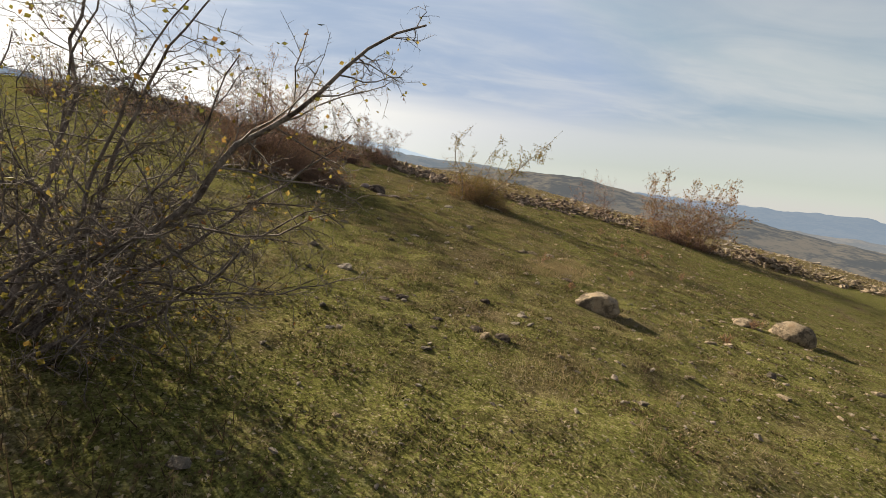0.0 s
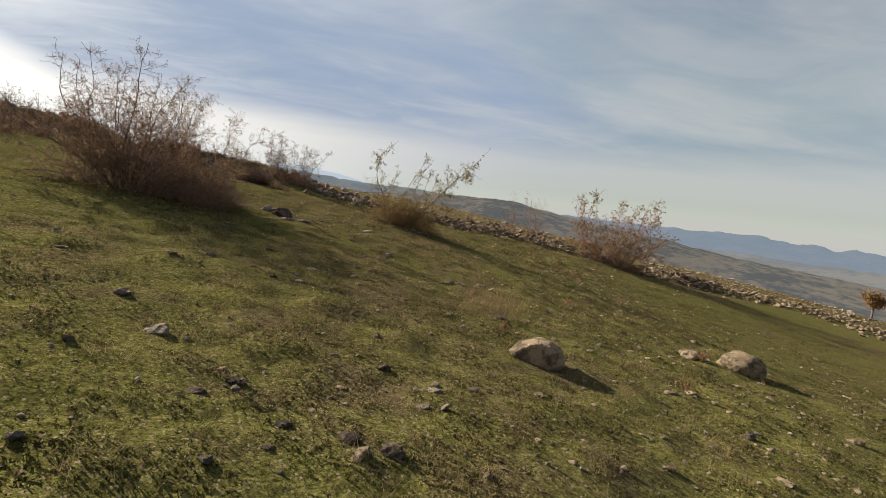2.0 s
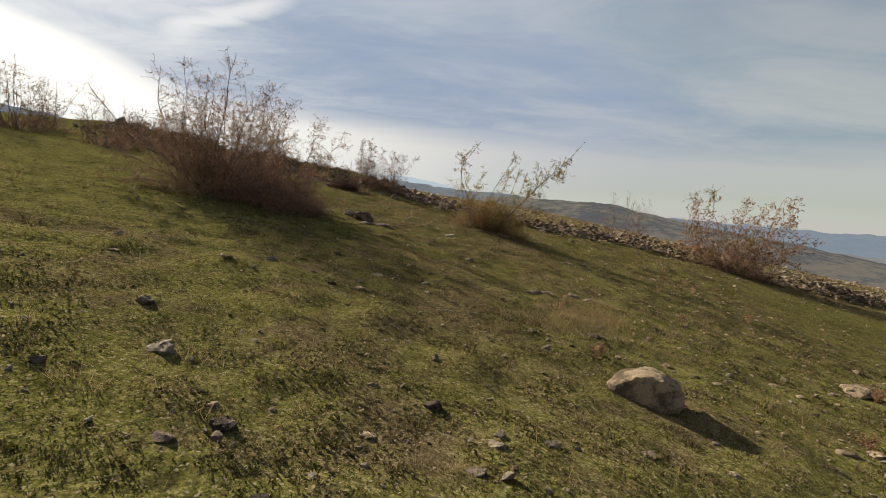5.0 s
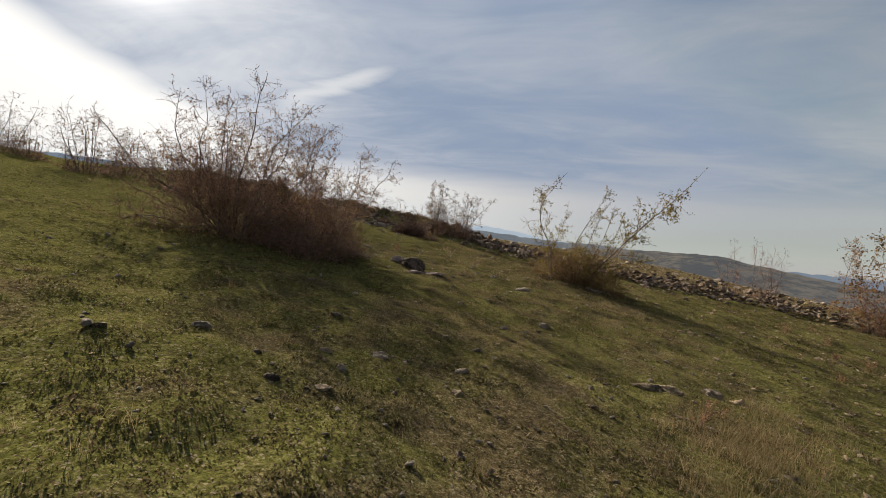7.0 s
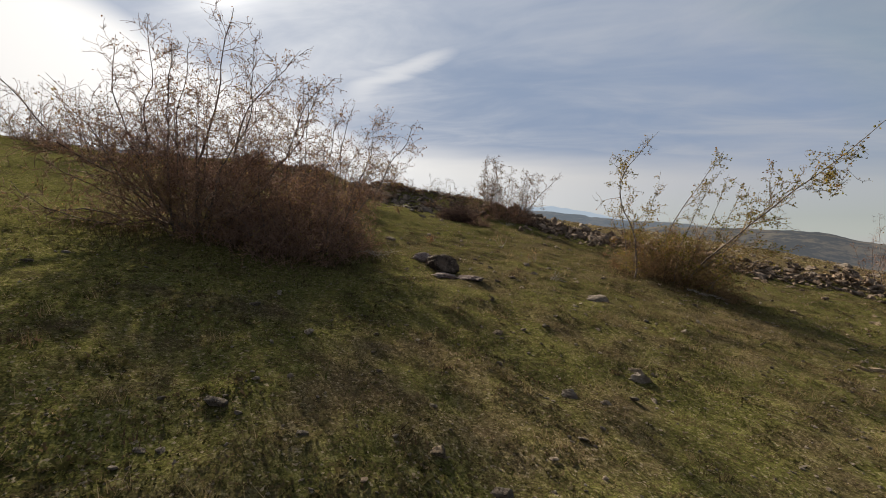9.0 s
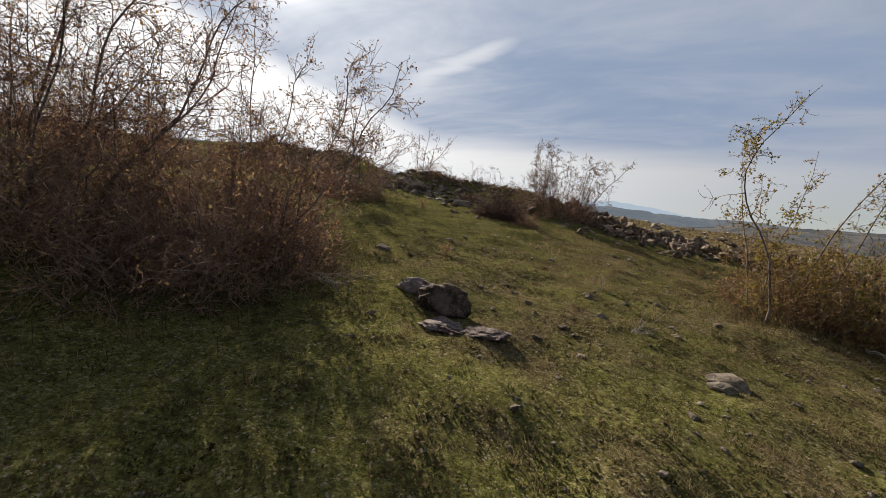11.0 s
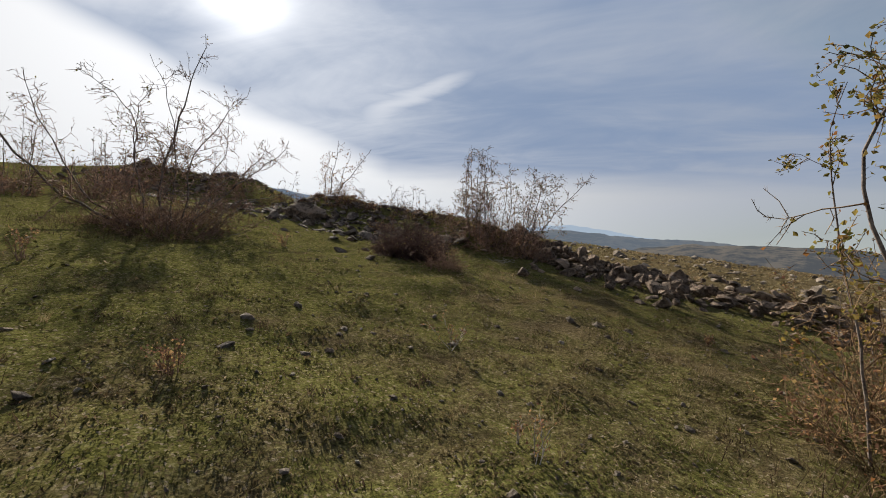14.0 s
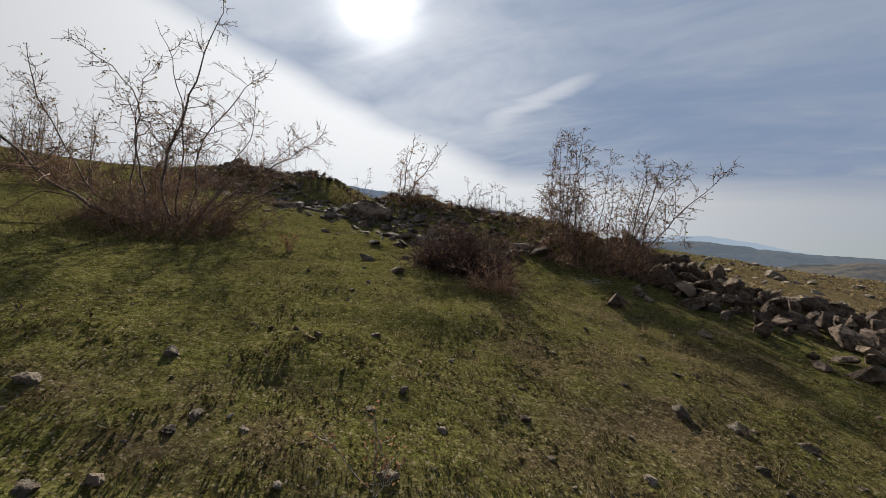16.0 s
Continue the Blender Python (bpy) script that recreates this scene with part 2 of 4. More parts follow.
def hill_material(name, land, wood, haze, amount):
    """Far land with the air's haze painted in as emission; amount is its share."""
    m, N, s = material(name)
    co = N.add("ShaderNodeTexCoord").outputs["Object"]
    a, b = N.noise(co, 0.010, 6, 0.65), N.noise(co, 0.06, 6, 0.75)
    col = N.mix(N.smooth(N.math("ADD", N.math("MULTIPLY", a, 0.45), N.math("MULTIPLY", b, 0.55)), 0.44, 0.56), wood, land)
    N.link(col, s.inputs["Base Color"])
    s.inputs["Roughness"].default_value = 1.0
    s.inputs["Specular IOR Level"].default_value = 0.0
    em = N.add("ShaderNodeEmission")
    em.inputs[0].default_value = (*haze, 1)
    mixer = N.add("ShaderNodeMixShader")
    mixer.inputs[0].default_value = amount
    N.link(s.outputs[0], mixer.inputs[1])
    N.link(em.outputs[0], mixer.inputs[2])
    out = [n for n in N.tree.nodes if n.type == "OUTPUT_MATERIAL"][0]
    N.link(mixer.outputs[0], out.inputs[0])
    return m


TURF = turf_material()
GRASS = blade_material("grass", [(0.0, (0.024, 0.023, 0.008)), (0.24, (0.051, 0.050, 0.015)), (0.52, (0.085, 0.081, 0.024)), (0.72, (0.120, 0.110, 0.039)),
                                 (0.84, (0.088, 0.060, 0.035)), (0.94, (0.155, 0.12, 0.07)), (1.0, (0.27, 0.22, 0.145))], 0.6, 0.45, True)
TUSSOCK = blade_material("tussock", [(0.0, (0.032, 0.043, 0.012)), (0.5, (0.067, 0.080, 0.020)), (0.85, (0.123, 0.123, 0.033)), (1.0, (0.189, 0.152, 0.067))])
WITHERED = blade_material("withered", [(0.0, (0.028, 0.020, 0.014)), (0.5, (0.064, 0.043, 0.027)), (0.85, (0.109, 0.080, 0.038)), (1.0, (0.161, 0.123, 0.073))])
STRAW = blade_material("straw", [(0.0, (0.11, 0.078, 0.036)), (0.5, (0.20, 0.155, 0.078)), (1.0, (0.32, 0.262, 0.15))])
STONE = rock_material("limestone", (0.265, 0.222, 0.179), (0.113, 0.090, 0.069))
PALE = rock_material("pale_limestone", (0.336, 0.260, 0.176), (0.102, 0.078, 0.056), (0.204, 0.177, 0.139), (0.235, 0.145, 0.083))
GREYROCK = rock_material("wall_stone", (0.264, 0.198, 0.149), (0.072, 0.054, 0.042), (0.264, 0.220, 0.162))
DARKROCK = rock_material("dark_boulder", (0.113, 0.085, 0.066), (0.030, 0.023, 0.018), (0.189, 0.156, 0.116), (0.121, 0.067, 0.049))
BANKROCK = rock_material("bank_stone", (0.20, 0.165, 0.135), (0.060, 0.046, 0.038), (0.17, 0.15, 0.10), (0.15, 0.095, 0.07))
PINKROCK = rock_material("pinkish_rock", (0.261, 0.211, 0.192), (0.093, 0.062, 0.060), (0.307, 0.271, 0.235), (0.154, 0.088, 0.078))
BARK = bark_material("bark", (0.20, 0.168, 0.148), (0.045, 0.034, 0.030))
TWIG = bark_material("twig", (0.317, 0.200, 0.149), (0.085, 0.052, 0.041))
# darker copy of the twig: the dense bush's backlit darkness put into colour
DARKTWIG = bark_material("dark_twig", (0.125, 0.076, 0.066), (0.032, 0.019, 0.017))
TANTWIG = bark_material("tan_twig", (0.26, 0.175, 0.098), (0.075, 0.046, 0.027))
GREYTWIG = bark_material("dry_twig", (0.34, 0.31, 0.28), (0.14, 0.12, 0.10))
LEAF_YELLOW = blade_material("yellow_leaf", [(0.0, (0.064, 0.068, 0.019)), (0.4, (0.145, 0.126, 0.030)), (0.8, (0.226, 0.169, 0.043)), (1.0, (0.162, 0.077, 0.028))], 0.55, 0.5)
LEAF_ORANGE = blade_material("orange_leaf", [(0.0, (0.086, 0.047, 0.023)), (0.4, (0.187, 0.104, 0.040)), (0.8, (0.288, 0.184, 0.068)), (1.0, (0.158, 0.130, 0.047))], 0.6, 0.4)
LEAF_OLIVE = blade_material("olive_leaf", [(0.0, (0.036, 0.040, 0.014)), (0.45, (0.086, 0.086, 0.025)), (0.8, (0.173, 0.137, 0.043)), (1.0, (0.259, 0.158, 0.043))], 0.6, 0.4)
LEAF_BROWN = blade_material("brown_leaf", [(0.0, (0.085, 0.048, 0.031)), (0.5, (0.216, 0.126, 0.070)), (0.85, (0.356, 0.234, 0.103)), (1.0, (0.252, 0.205, 0.075))], 0.7, 0.4)


# ---- building helpers ----
def raw_mesh(name, verts, faces, mat, smooth=False):
    """A mesh from arrays: verts (n, 3); faces: a list of arrays of shape (m, k)."""
    me = bpy.data.meshes.new(name)
    verts = np.asarray(verts, np.float32)
    faces = [np.asarray(f, np.int32) for f in faces if len(f)]
    me.vertices.add(len(verts))
    me.vertices.foreach_set("co", verts.ravel())
    sizes = np.concatenate([np.full(len(f), f.shape[1], np.int32) for f in faces])
    me.loops.add(int(sizes.sum()))
    me.loops.foreach_set("vertex_index", np.concatenate([f.ravel() for f in faces]))
    me.polygons.add(len(sizes))
    me.polygons.foreach_set("loop_start", np.concatenate([[0], np.cumsum(sizes)[:-1]]).astype(np.int32))
    me.polygons.foreach_set("loop_total", sizes)
    me.polygons.foreach_set("use_smooth", np.full(len(sizes), smooth))
    me.materials.append(mat)
    me.update(calc_edges=True)
    return me


def raw_part(name, verts, faces, mat, parent, label="", kind="", smooth=False):
    ob = new(name, raw_mesh(name, verts, faces, mat, smooth))
    ob.parent = parent
    return tagged(ob, label, kind=kind)


def lattice(ix, iy, seed):
    h = (ix * 374761393 + iy * 668265263 + seed * 1442695041) & 0x7FFFFFFF
    h = ((h ^ (h >> 13)) * 1274126177) & 0x7FFFFFFF
    return ((h ^ (h >> 16)) & 0xFFFF) / 65535.0


def value_noise(x, y, size, seed):
    x, y = np.asarray(x, float) / size, np.asarray(y, float) / size
    ix, iy = np.floor(x).astype(np.int64), np.floor(y).astype(np.int64)
    fx, fy = x - ix, y - iy
    fx, fy = fx * fx * (3 - 2 * fx), fy * fy * (3 - 2 * fy)
    a, b = lattice(ix, iy, seed), lattice(ix + 1, iy, seed)
    c, d = lattice(ix, iy + 1, seed), lattice(ix + 1, iy + 1, seed)
    return (a * (1 - fx) + b * fx) * (1 - fy) + (c * (1 - fx) + d * fx) * fy - 0.5


SLOPE = (0.1657, -1.6582, 0.3164, -0.1824, 0.2233, 0.3252, -0.3597, 0.0142, 0.1936, -0.0897)


def bank_distance(x, y):
    """Distance from the crest line of the earth bank, and how far along it runs."""
    best = np.full(np.shape(x), 1e9)
    line = [(-7.0, 29.6), (-11.5, 30.0), (-17.0, 29.0), (-24.0, 26.5)]
    for (ax, ay), (bx, by) in zip(line, line[1:]):
        dx, dy = bx - ax, by - ay
        t = np.clip(((x - ax) * dx + (y - ay) * dy) / (dx * dx + dy * dy), 0, 1)
        best = np.minimum(best, np.hypot(x - ax - t * dx, y - ay - t * dy))
    return best


def height(x, y):
    """The hillside's height."""
    x, y = np.asarray(x, float), np.asarray(y, float)
    u, v = np.tanh((x + 1) / 22) * 22 / 12, np.tanh((y - 15) / 22) * 22 / 12
    terms = (1 + 0 * u, u, v, u * u, u * v, v * v, u ** 3, u * u * v, u * v * v, v ** 3)
    z = sum(c * t for c, t in zip(SLOPE, terms))
    z = z + 0.16 * value_noise(x, y, 4.0, 3) + 0.10 * value_noise(x, y, 1.3, 5) + 0.09 * value_noise(x, y, 0.55, 7) + 0.05 * value_noise(x, y, 0.3, 8)
    z = z + (0.92 - 0.62 * np.exp(-((x + 15.2) / 1.1) ** 2)) * np.exp(-(bank_distance(x, y) / 1.9) ** 2) * (1 + 0.4 * value_noise(x, y, 2.6, 9) + 0.3 * value_noise(x, y, 0.9, 10))
    away = np.hypot(x + 2, y - 16)
    d = np.maximum(away - 38, 0)
    return z - np.where(d < 40, 0.0045 * d * d, 0.0045 * 1600 + 0.36 * np.minimum(d - 40, 170)) + np.clip(d / 60, 0, 1) * 4 * value_noise(x, y, 45.0, 11)


def at(x, y):
    return float(height(x, y))


# ---- ground ----
def spread(lo, hi, step, far, n):
    """Even steps between lo and hi, then wider and wider ones out to far."""
    k = np.arange(1, n + 1) / n
    out = step * k * n + (far - step * n) * k ** 3.2
    mid = np.arange(lo, hi + step / 2, step)
    return np.concatenate([lo - out[::-1], mid, hi + out])


def build_ground():
    gx, gy = spread(-11, 10, 0.14, 4300, 66), spread(-2, 28, 0.14, 4300, 66)
    X, Y = np.meshgrid(gx, gy)
    verts = np.stack([X, Y, height(X, Y)], -1).reshape(-1, 3)
    n, m = len(gx), len(gy)
    i = (np.arange(m - 1)[:, None] * n + np.arange(n - 1)[None]).ravel()
    ob = new("ground", raw_mesh("ground", verts, [np.stack([i, i + 1, i + n + 1, i + n], -1)], TURF, True))
    tagged(ob, "sloping hill pasture of short green and dry turf", "ground", kind="structure")


build_ground()


def ridge(name, label, profile, dist, depth, mat, seed, rough):
    """A far range: a long hill whose crest follows (azimuth, elevation) in degrees at that distance."""
    az = np.linspace(profile[0][0], profile[-1][0], 260)
    el = np.interp(az, [p[0] for p in profile], [p[1] for p in profile])
    k = np.exp(-np.linspace(-2, 2, 9) ** 2)
    el = np.convolve(np.pad(el, 4, mode="edge"), k / k.sum(), "valid")
    rows = []
    a = np.radians(az)
    top = 1.6 + dist * np.tan(np.radians(el))
    crest = rough * (value_noise(az, az * 0, 1.6, seed) + 0.6 * value_noise(az, az * 0, 0.7, seed + 1) + 0.3 * value_noise(az, az * 0, 0.3, seed + 2))
    foot = -70.0 - dist * 0.012
    for f in np.concatenate([np.linspace(-1, 0, 22), np.linspace(0.2, 1, 6)]):
        h = 0.5 + 0.5 * math.cos(f * math.pi)
        r = dist + f * depth
        px, py = r * np.sin(a), r * np.cos(a)
        qx, qy = px * 0.94 + py * 0.34, py * 0.94 - px * 0.34
        fold = value_noise(qx, qy, dist * 0.19, seed + 3) + 0.4 * value_noise(qx * 0.8 - qy * 0.6, qx * 0.6 + qy * 0.8, dist * 0.08, seed + 4)
        rows.append(np.stack([px, py, foot + (top - foot) * h + (top - foot) * 0.26 * h * (1 - h) * 2 * fold + crest * h ** 8], -1))
    verts = np.concatenate(rows)
    n, m = len(az), len(rows)
    i = (np.arange(m - 1)[:, None] * n + np.arange(n - 1)[None]).ravel()
    ob = new(name, raw_mesh(name, verts, [np.stack([i, i + 1, i + n + 1, i + n], -1)], mat, True))
    return tagged(ob, label, "hills", kind="structure")


# haze tone and share of glow painted into each hill and range
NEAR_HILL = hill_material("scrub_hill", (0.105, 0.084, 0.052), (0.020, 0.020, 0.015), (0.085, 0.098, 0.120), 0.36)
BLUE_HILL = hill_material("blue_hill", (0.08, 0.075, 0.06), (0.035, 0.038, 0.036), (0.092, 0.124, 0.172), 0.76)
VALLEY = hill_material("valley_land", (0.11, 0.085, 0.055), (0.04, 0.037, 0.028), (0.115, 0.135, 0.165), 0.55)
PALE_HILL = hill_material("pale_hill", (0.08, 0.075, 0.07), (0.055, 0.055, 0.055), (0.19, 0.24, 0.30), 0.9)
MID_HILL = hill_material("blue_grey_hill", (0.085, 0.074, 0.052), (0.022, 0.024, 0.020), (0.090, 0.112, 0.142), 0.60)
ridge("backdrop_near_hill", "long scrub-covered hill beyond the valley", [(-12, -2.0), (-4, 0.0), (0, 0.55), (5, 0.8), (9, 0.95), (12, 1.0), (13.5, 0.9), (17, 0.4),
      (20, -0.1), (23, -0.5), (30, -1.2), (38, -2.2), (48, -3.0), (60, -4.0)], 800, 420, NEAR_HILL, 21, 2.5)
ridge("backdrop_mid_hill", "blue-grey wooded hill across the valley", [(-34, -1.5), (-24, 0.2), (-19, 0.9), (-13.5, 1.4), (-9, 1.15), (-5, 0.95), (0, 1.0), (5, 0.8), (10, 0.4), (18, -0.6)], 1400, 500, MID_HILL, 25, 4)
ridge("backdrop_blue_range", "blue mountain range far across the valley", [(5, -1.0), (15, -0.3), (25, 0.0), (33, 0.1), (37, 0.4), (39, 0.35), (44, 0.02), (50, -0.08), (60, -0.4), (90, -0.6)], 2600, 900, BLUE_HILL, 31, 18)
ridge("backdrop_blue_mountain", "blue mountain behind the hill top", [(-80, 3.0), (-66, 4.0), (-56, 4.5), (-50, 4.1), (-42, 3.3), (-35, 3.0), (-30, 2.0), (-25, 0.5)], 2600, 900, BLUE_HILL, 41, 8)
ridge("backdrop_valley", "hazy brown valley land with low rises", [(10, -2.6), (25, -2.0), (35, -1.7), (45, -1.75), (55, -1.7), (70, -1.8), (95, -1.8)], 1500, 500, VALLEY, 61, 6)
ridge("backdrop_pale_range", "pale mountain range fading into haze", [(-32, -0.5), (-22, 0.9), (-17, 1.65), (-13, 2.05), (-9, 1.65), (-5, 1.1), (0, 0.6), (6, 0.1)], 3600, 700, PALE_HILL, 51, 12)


# ---- stones ----
def rock_mesh(name, seed, mat, size=(1, 1, 1), cuts=9, sub=4, rough=0.16):
    """A weathered boulder: a ball cut by random planes, then roughened."""
    rng = random.Random(seed)
    bm = bmesh.new()
    bmesh.ops.create_icosphere(bm, subdivisions=sub, radius=1.0)
    planes = []
    for _ in range(cuts):
        n = Vector((rng.uniform(-1, 1), rng.uniform(-1, 1), rng.uniform(-0.5, 1))).normalized()
        planes.append((n, rng.uniform(0.52, 0.86)))
    for v in bm.verts:
        p = v.co.copy()
        for n, d in planes:
            over = p.dot(n) - d
            if over > 0:
                p -= n * over * 0.95
        p *= 1 + rough * noise.noise(p * 2.2 + Vector((seed, 0, 0))) + rough * 0.6 * noise.noise(p * 5 + Vector((0, seed, 0))) + rough * 0.4 * noise.noise(p * 11 + Vector((0, 0, seed)))
        v.co = Vector((p.x * size[0], p.y * size[1], p.z * size[2]))
    me = bpy.data.meshes.new(name)
    bm.to_mesh(me)
    bm.free()
    me.polygons.foreach_set("use_smooth", [True] * len(me.polygons))
    me.set_sharp_from_angle(angle=radians(32))
    me.materials.append(mat)
    return me


def chip_mesh(name, seed, mat, flat=0.6):
    """A small angular stone of a few faces."""
    rng = random.Random(seed)
    bm = bmesh.new()
    for _ in range(13):
        p = Vector((rng.gauss(0, 1), rng.gauss(0, 1), rng.gauss(0, 1))).normalized()
        q = max(abs(p.x), abs(p.y), abs(p.z))
        p = p * (0.55 + 0.45 / q * 0.62)
        bm.verts.new((p.x, p.y * rng.uniform(0.7, 1.0), p.z * flat))
    bmesh.ops.convex_hull(bm, input=bm.verts)
    bmesh.ops.delete(bm, geom=[v for v in bm.verts if not v.link_faces], context="VERTS")
    me = bpy.data.meshes.new(name)
    bm.to_mesh(me)
    bm.free()
    me.materials.append(mat)
    return me


def place_rock(name, label, x, y, size, seed, mat, turn=0.0, sink=0.3, tilt=0.0, cuts=9, group="", rough=0.16, sub=4):
    me = rock_mesh(name, seed, mat, size, cuts, sub, rough)
    ob = new(name, me)
    ob.matrix_world = pose(x, y, at(x, y) + size[2] * (1 - 2 * sink) * 0.8, tilt, 0, turn)
    return tagged(ob, label, "rock", group)


# the two pale boulders on the lower slope
place_rock("boulder", "pale beige limestone boulder half sunk in the turf", 3.05, 7.02, (0.40, 0.32, 0.25), 4, PALE, 20, 0.28, cuts=1, rough=0.11, group="pale boulders on the slope")
place_rock("boulder", "pale beige limestone boulder with a grey shaded side", 9.15, 10.5, (0.50, 0.40, 0.36), 9, PALE, -15, 0.28, cuts=1, rough=0.11, group="pale boulders on the slope")
place_rock("rock", "flat pale rock lying beside a boulder", 7.95, 10.75, (0.34, 0.24, 0.14), 12, PALE, 30, 0.25)
# the dark boulder by the track and the two in front of it
place_rock("boulder", "dark lichen-blackened boulder with a low pointed end", -2.98, 16.05, (0.34, 0.28, 0.21), 15, DARKROCK, 10, 0.34, cuts=3, tilt=-6, rough=0.16)
place_rock("rock", "low dark rock shelf running into the turf", -3.46, 16.08, (0.27, 0.15, 0.12), 16, PINKROCK, 35, 0.36, rough=0.26)
place_rock("rock", "flat pinkish-grey rock flush with the turf", -2.72, 15.62, (0.28, 0.21, 0.055), 17, PINKROCK, -20, 0.38, rough=0.3)
place_rock("rock", "flat pinkish-grey rock with a pale top", -2.30, 15.75, (0.24, 0.18, 0.055), 18, PINKROCK, 15, 0.38, rough=0.3)
place_rock("rock", "low grey slab lying in the turf", -12.3, 27.1, (0.75, 0.45, 0.35), 26, GREYROCK, 20, 0.25)

place_rock("rock", "dark upright rock with withered growth round it", -8.5, 17.5, (0.42, 0.30, 0.34), 27, PINKROCK, 20, 0.28)

# stones that break through the turf: (x, y, half-width)
PALE_STONES = [(-0.05, 4.75, 0.045), (-0.32, 4.55, 0.054), (0.58, 4.82, 0.091), (0.29, 3.65, 0.064), (2.83, 4.78, 0.062), (2.51, 4.28, 0.054), (1.71, 3.81, 0.064), (2.29, 4.52, 0.055),
               (4.93, 4.79, 0.115), (3.54, 4.62, 0.047), (8.16, 6.93, 0.169), (3.37, 5.76, 0.069), (0.41, 5.53, 0.053), (0.6, 13.81, 0.128), (5.22, 7.17, 0.136), (9.78, 13.16, 0.152), (3.92, 5.27, 0.054),
               (-0.99, 8.95, 0.048), (0.26, 9.31, 0.084), (2.21, 11.77, 0.24), (2.49, 11.8, 0.183), (-1.12, 9.19, 0.081), (-0.61, 8.37, 0.085), (2.39, 10.72, 0.072), (3.48, 12.45, 0.182), (1.46, 10.06, 0.05),
               (-2.95, 14.56, 0.068), (-0.79, 17.84, 0.096), (-1.04, 17.55, 0.054)]
SUNLIT_STONES = [(-4.01, 21.02, 0.058), (-3.05, 21.61, 0.045), (-4.2, 19.65, 0.068), (-4.28, 19.43, 0.088), (-2.59, 21.91, 0.066), (-2.0, 23.31, 0.097), (-2.15, 22.55, 0.059), (-3.44, 20.71, 0.069),
                 (-3.67, 20.24, 0.042), (-4.19, 20.29, 0.055), (-2.08, 18.49, 0.06), (-1.55, 18.6, 0.089), (-2.78, 17.54, 0.06), (-3.12, 18.57, 0.056), (-1.67, 16.69, 0.063), (-1.44, 16.15, 0.07), (-1.38, 16.66, 0.04)]
GREY_STONES = [(-1.07, 5.05, 0.133), (-1.75, 5.67, 0.102), (1.44, 5.08, 0.092), (5.68, 6.13, 0.136), (-2.12, 8.6, 0.148), (-0.19, 16.97, 0.269), (0.65, 13.58, 0.137), (0.11, 12.54, 0.119), (-0.64, 9.47, 0.137),
               (3.15, 12.43, 0.179), (0.11, 9.96, 0.092), (-0.78, 8.94, 0.091), (-1.99, 18.33, 0.109), (-1.63, 17.68, 0.094), (-0.26, 16.7, 0.16), (-5.25, 20.23, 0.088), (-5.26, 21.17, 0.052), (-3.57, 21.23, 0.055),
               (-5.15, 19.49, 0.097), (-2.36, 23.04, 0.111), (-4.44, 20.13, 0.064), (-2.7, 22.85, 0.113), (-5.0, 17.3, 0.17)]
DARK_STONES = [(1.04, 3.81, 0.129), (0.77, 3.86, 0.113), (2.94, 9.24, 0.203), (-0.35, 4.16, 0.1), (0.31, 3.95, 0.083), (0.94, 5.44, 0.127), (-0.17, 4.41, 0.119), (-1.4, 8.52, 0.072), (-0.98, 8.22, 0.095),
               (-1.83, 16.78, 0.102), (-3.02, 17.74, 0.075), (-4.38, 19.99, 0.066), (-3.4, 21.87, 0.062)]
srng = random.Random(12)
for label, mat, tall, spots in (("small pale limestone showing above the turf", PALE, (0.3, 0.55), PALE_STONES), ("small sunlit pale stone in the short grass", STONE, (0.3, 0.65), SUNLIT_STONES),
                                ("grey lichened stone sunk in the turf", STONE, (0.35, 0.7), GREY_STONES), ("dark mossy stone breaking out of the turf", DARKROCK, (0.3, 0.5), DARK_STONES)):
    for rx, ry, w in spots:
        w *= 0.85
        place_rock("rock", label, rx, ry, (w, w * srng.uniform(0.6, 0.85), w * srng.uniform(*tall)), 200 + srng.randint(0, 900), mat, srng.uniform(-35, 35), srng.uniform(0.36, 0.46), srng.uniform(-12, 12), cuts=10, rough=0.3, sub=3)

CHIPS = [chip_mesh("stone", 100 + i, STONE if i % 3 else PALE, random.Random(i).uniform(0.35, 0.8)) for i in range(12)]


def track_x(y):
    return 1.3 - 0.006 * y * y


def scatter_stones():
    rng = random.Random(5)
    made = 0
    while made < 280:
        y = rng.uniform(0.5, 25)
        mid = 1.6 - 0.16 * y
        x = mid + rng.gauss(0.8, 3.4)
        if -2.6 < x - (1.2 - 0.16 * y) < 0.5 and rng.random() < 0.25 or x < -9:
            continue
        s = min(0.085, 0.021 * math.exp(abs(rng.gauss(0, 0.7))))
        ob = new("stone", rng.choice(CHIPS))
        ob.matrix_world = pose(x, y, at(x, y) + s * 0.02, rng.uniform(-20, 20), rng.uniform(-20, 20), rng.uniform(0, 360)) @ Matrix.Diagonal((s * 1.25, s, s * 0.8, 1))
        tagged(ob, "small angular limestone lying in the turf", "stone", "loose stones in the pasture")
        made += 1


scatter_stones()


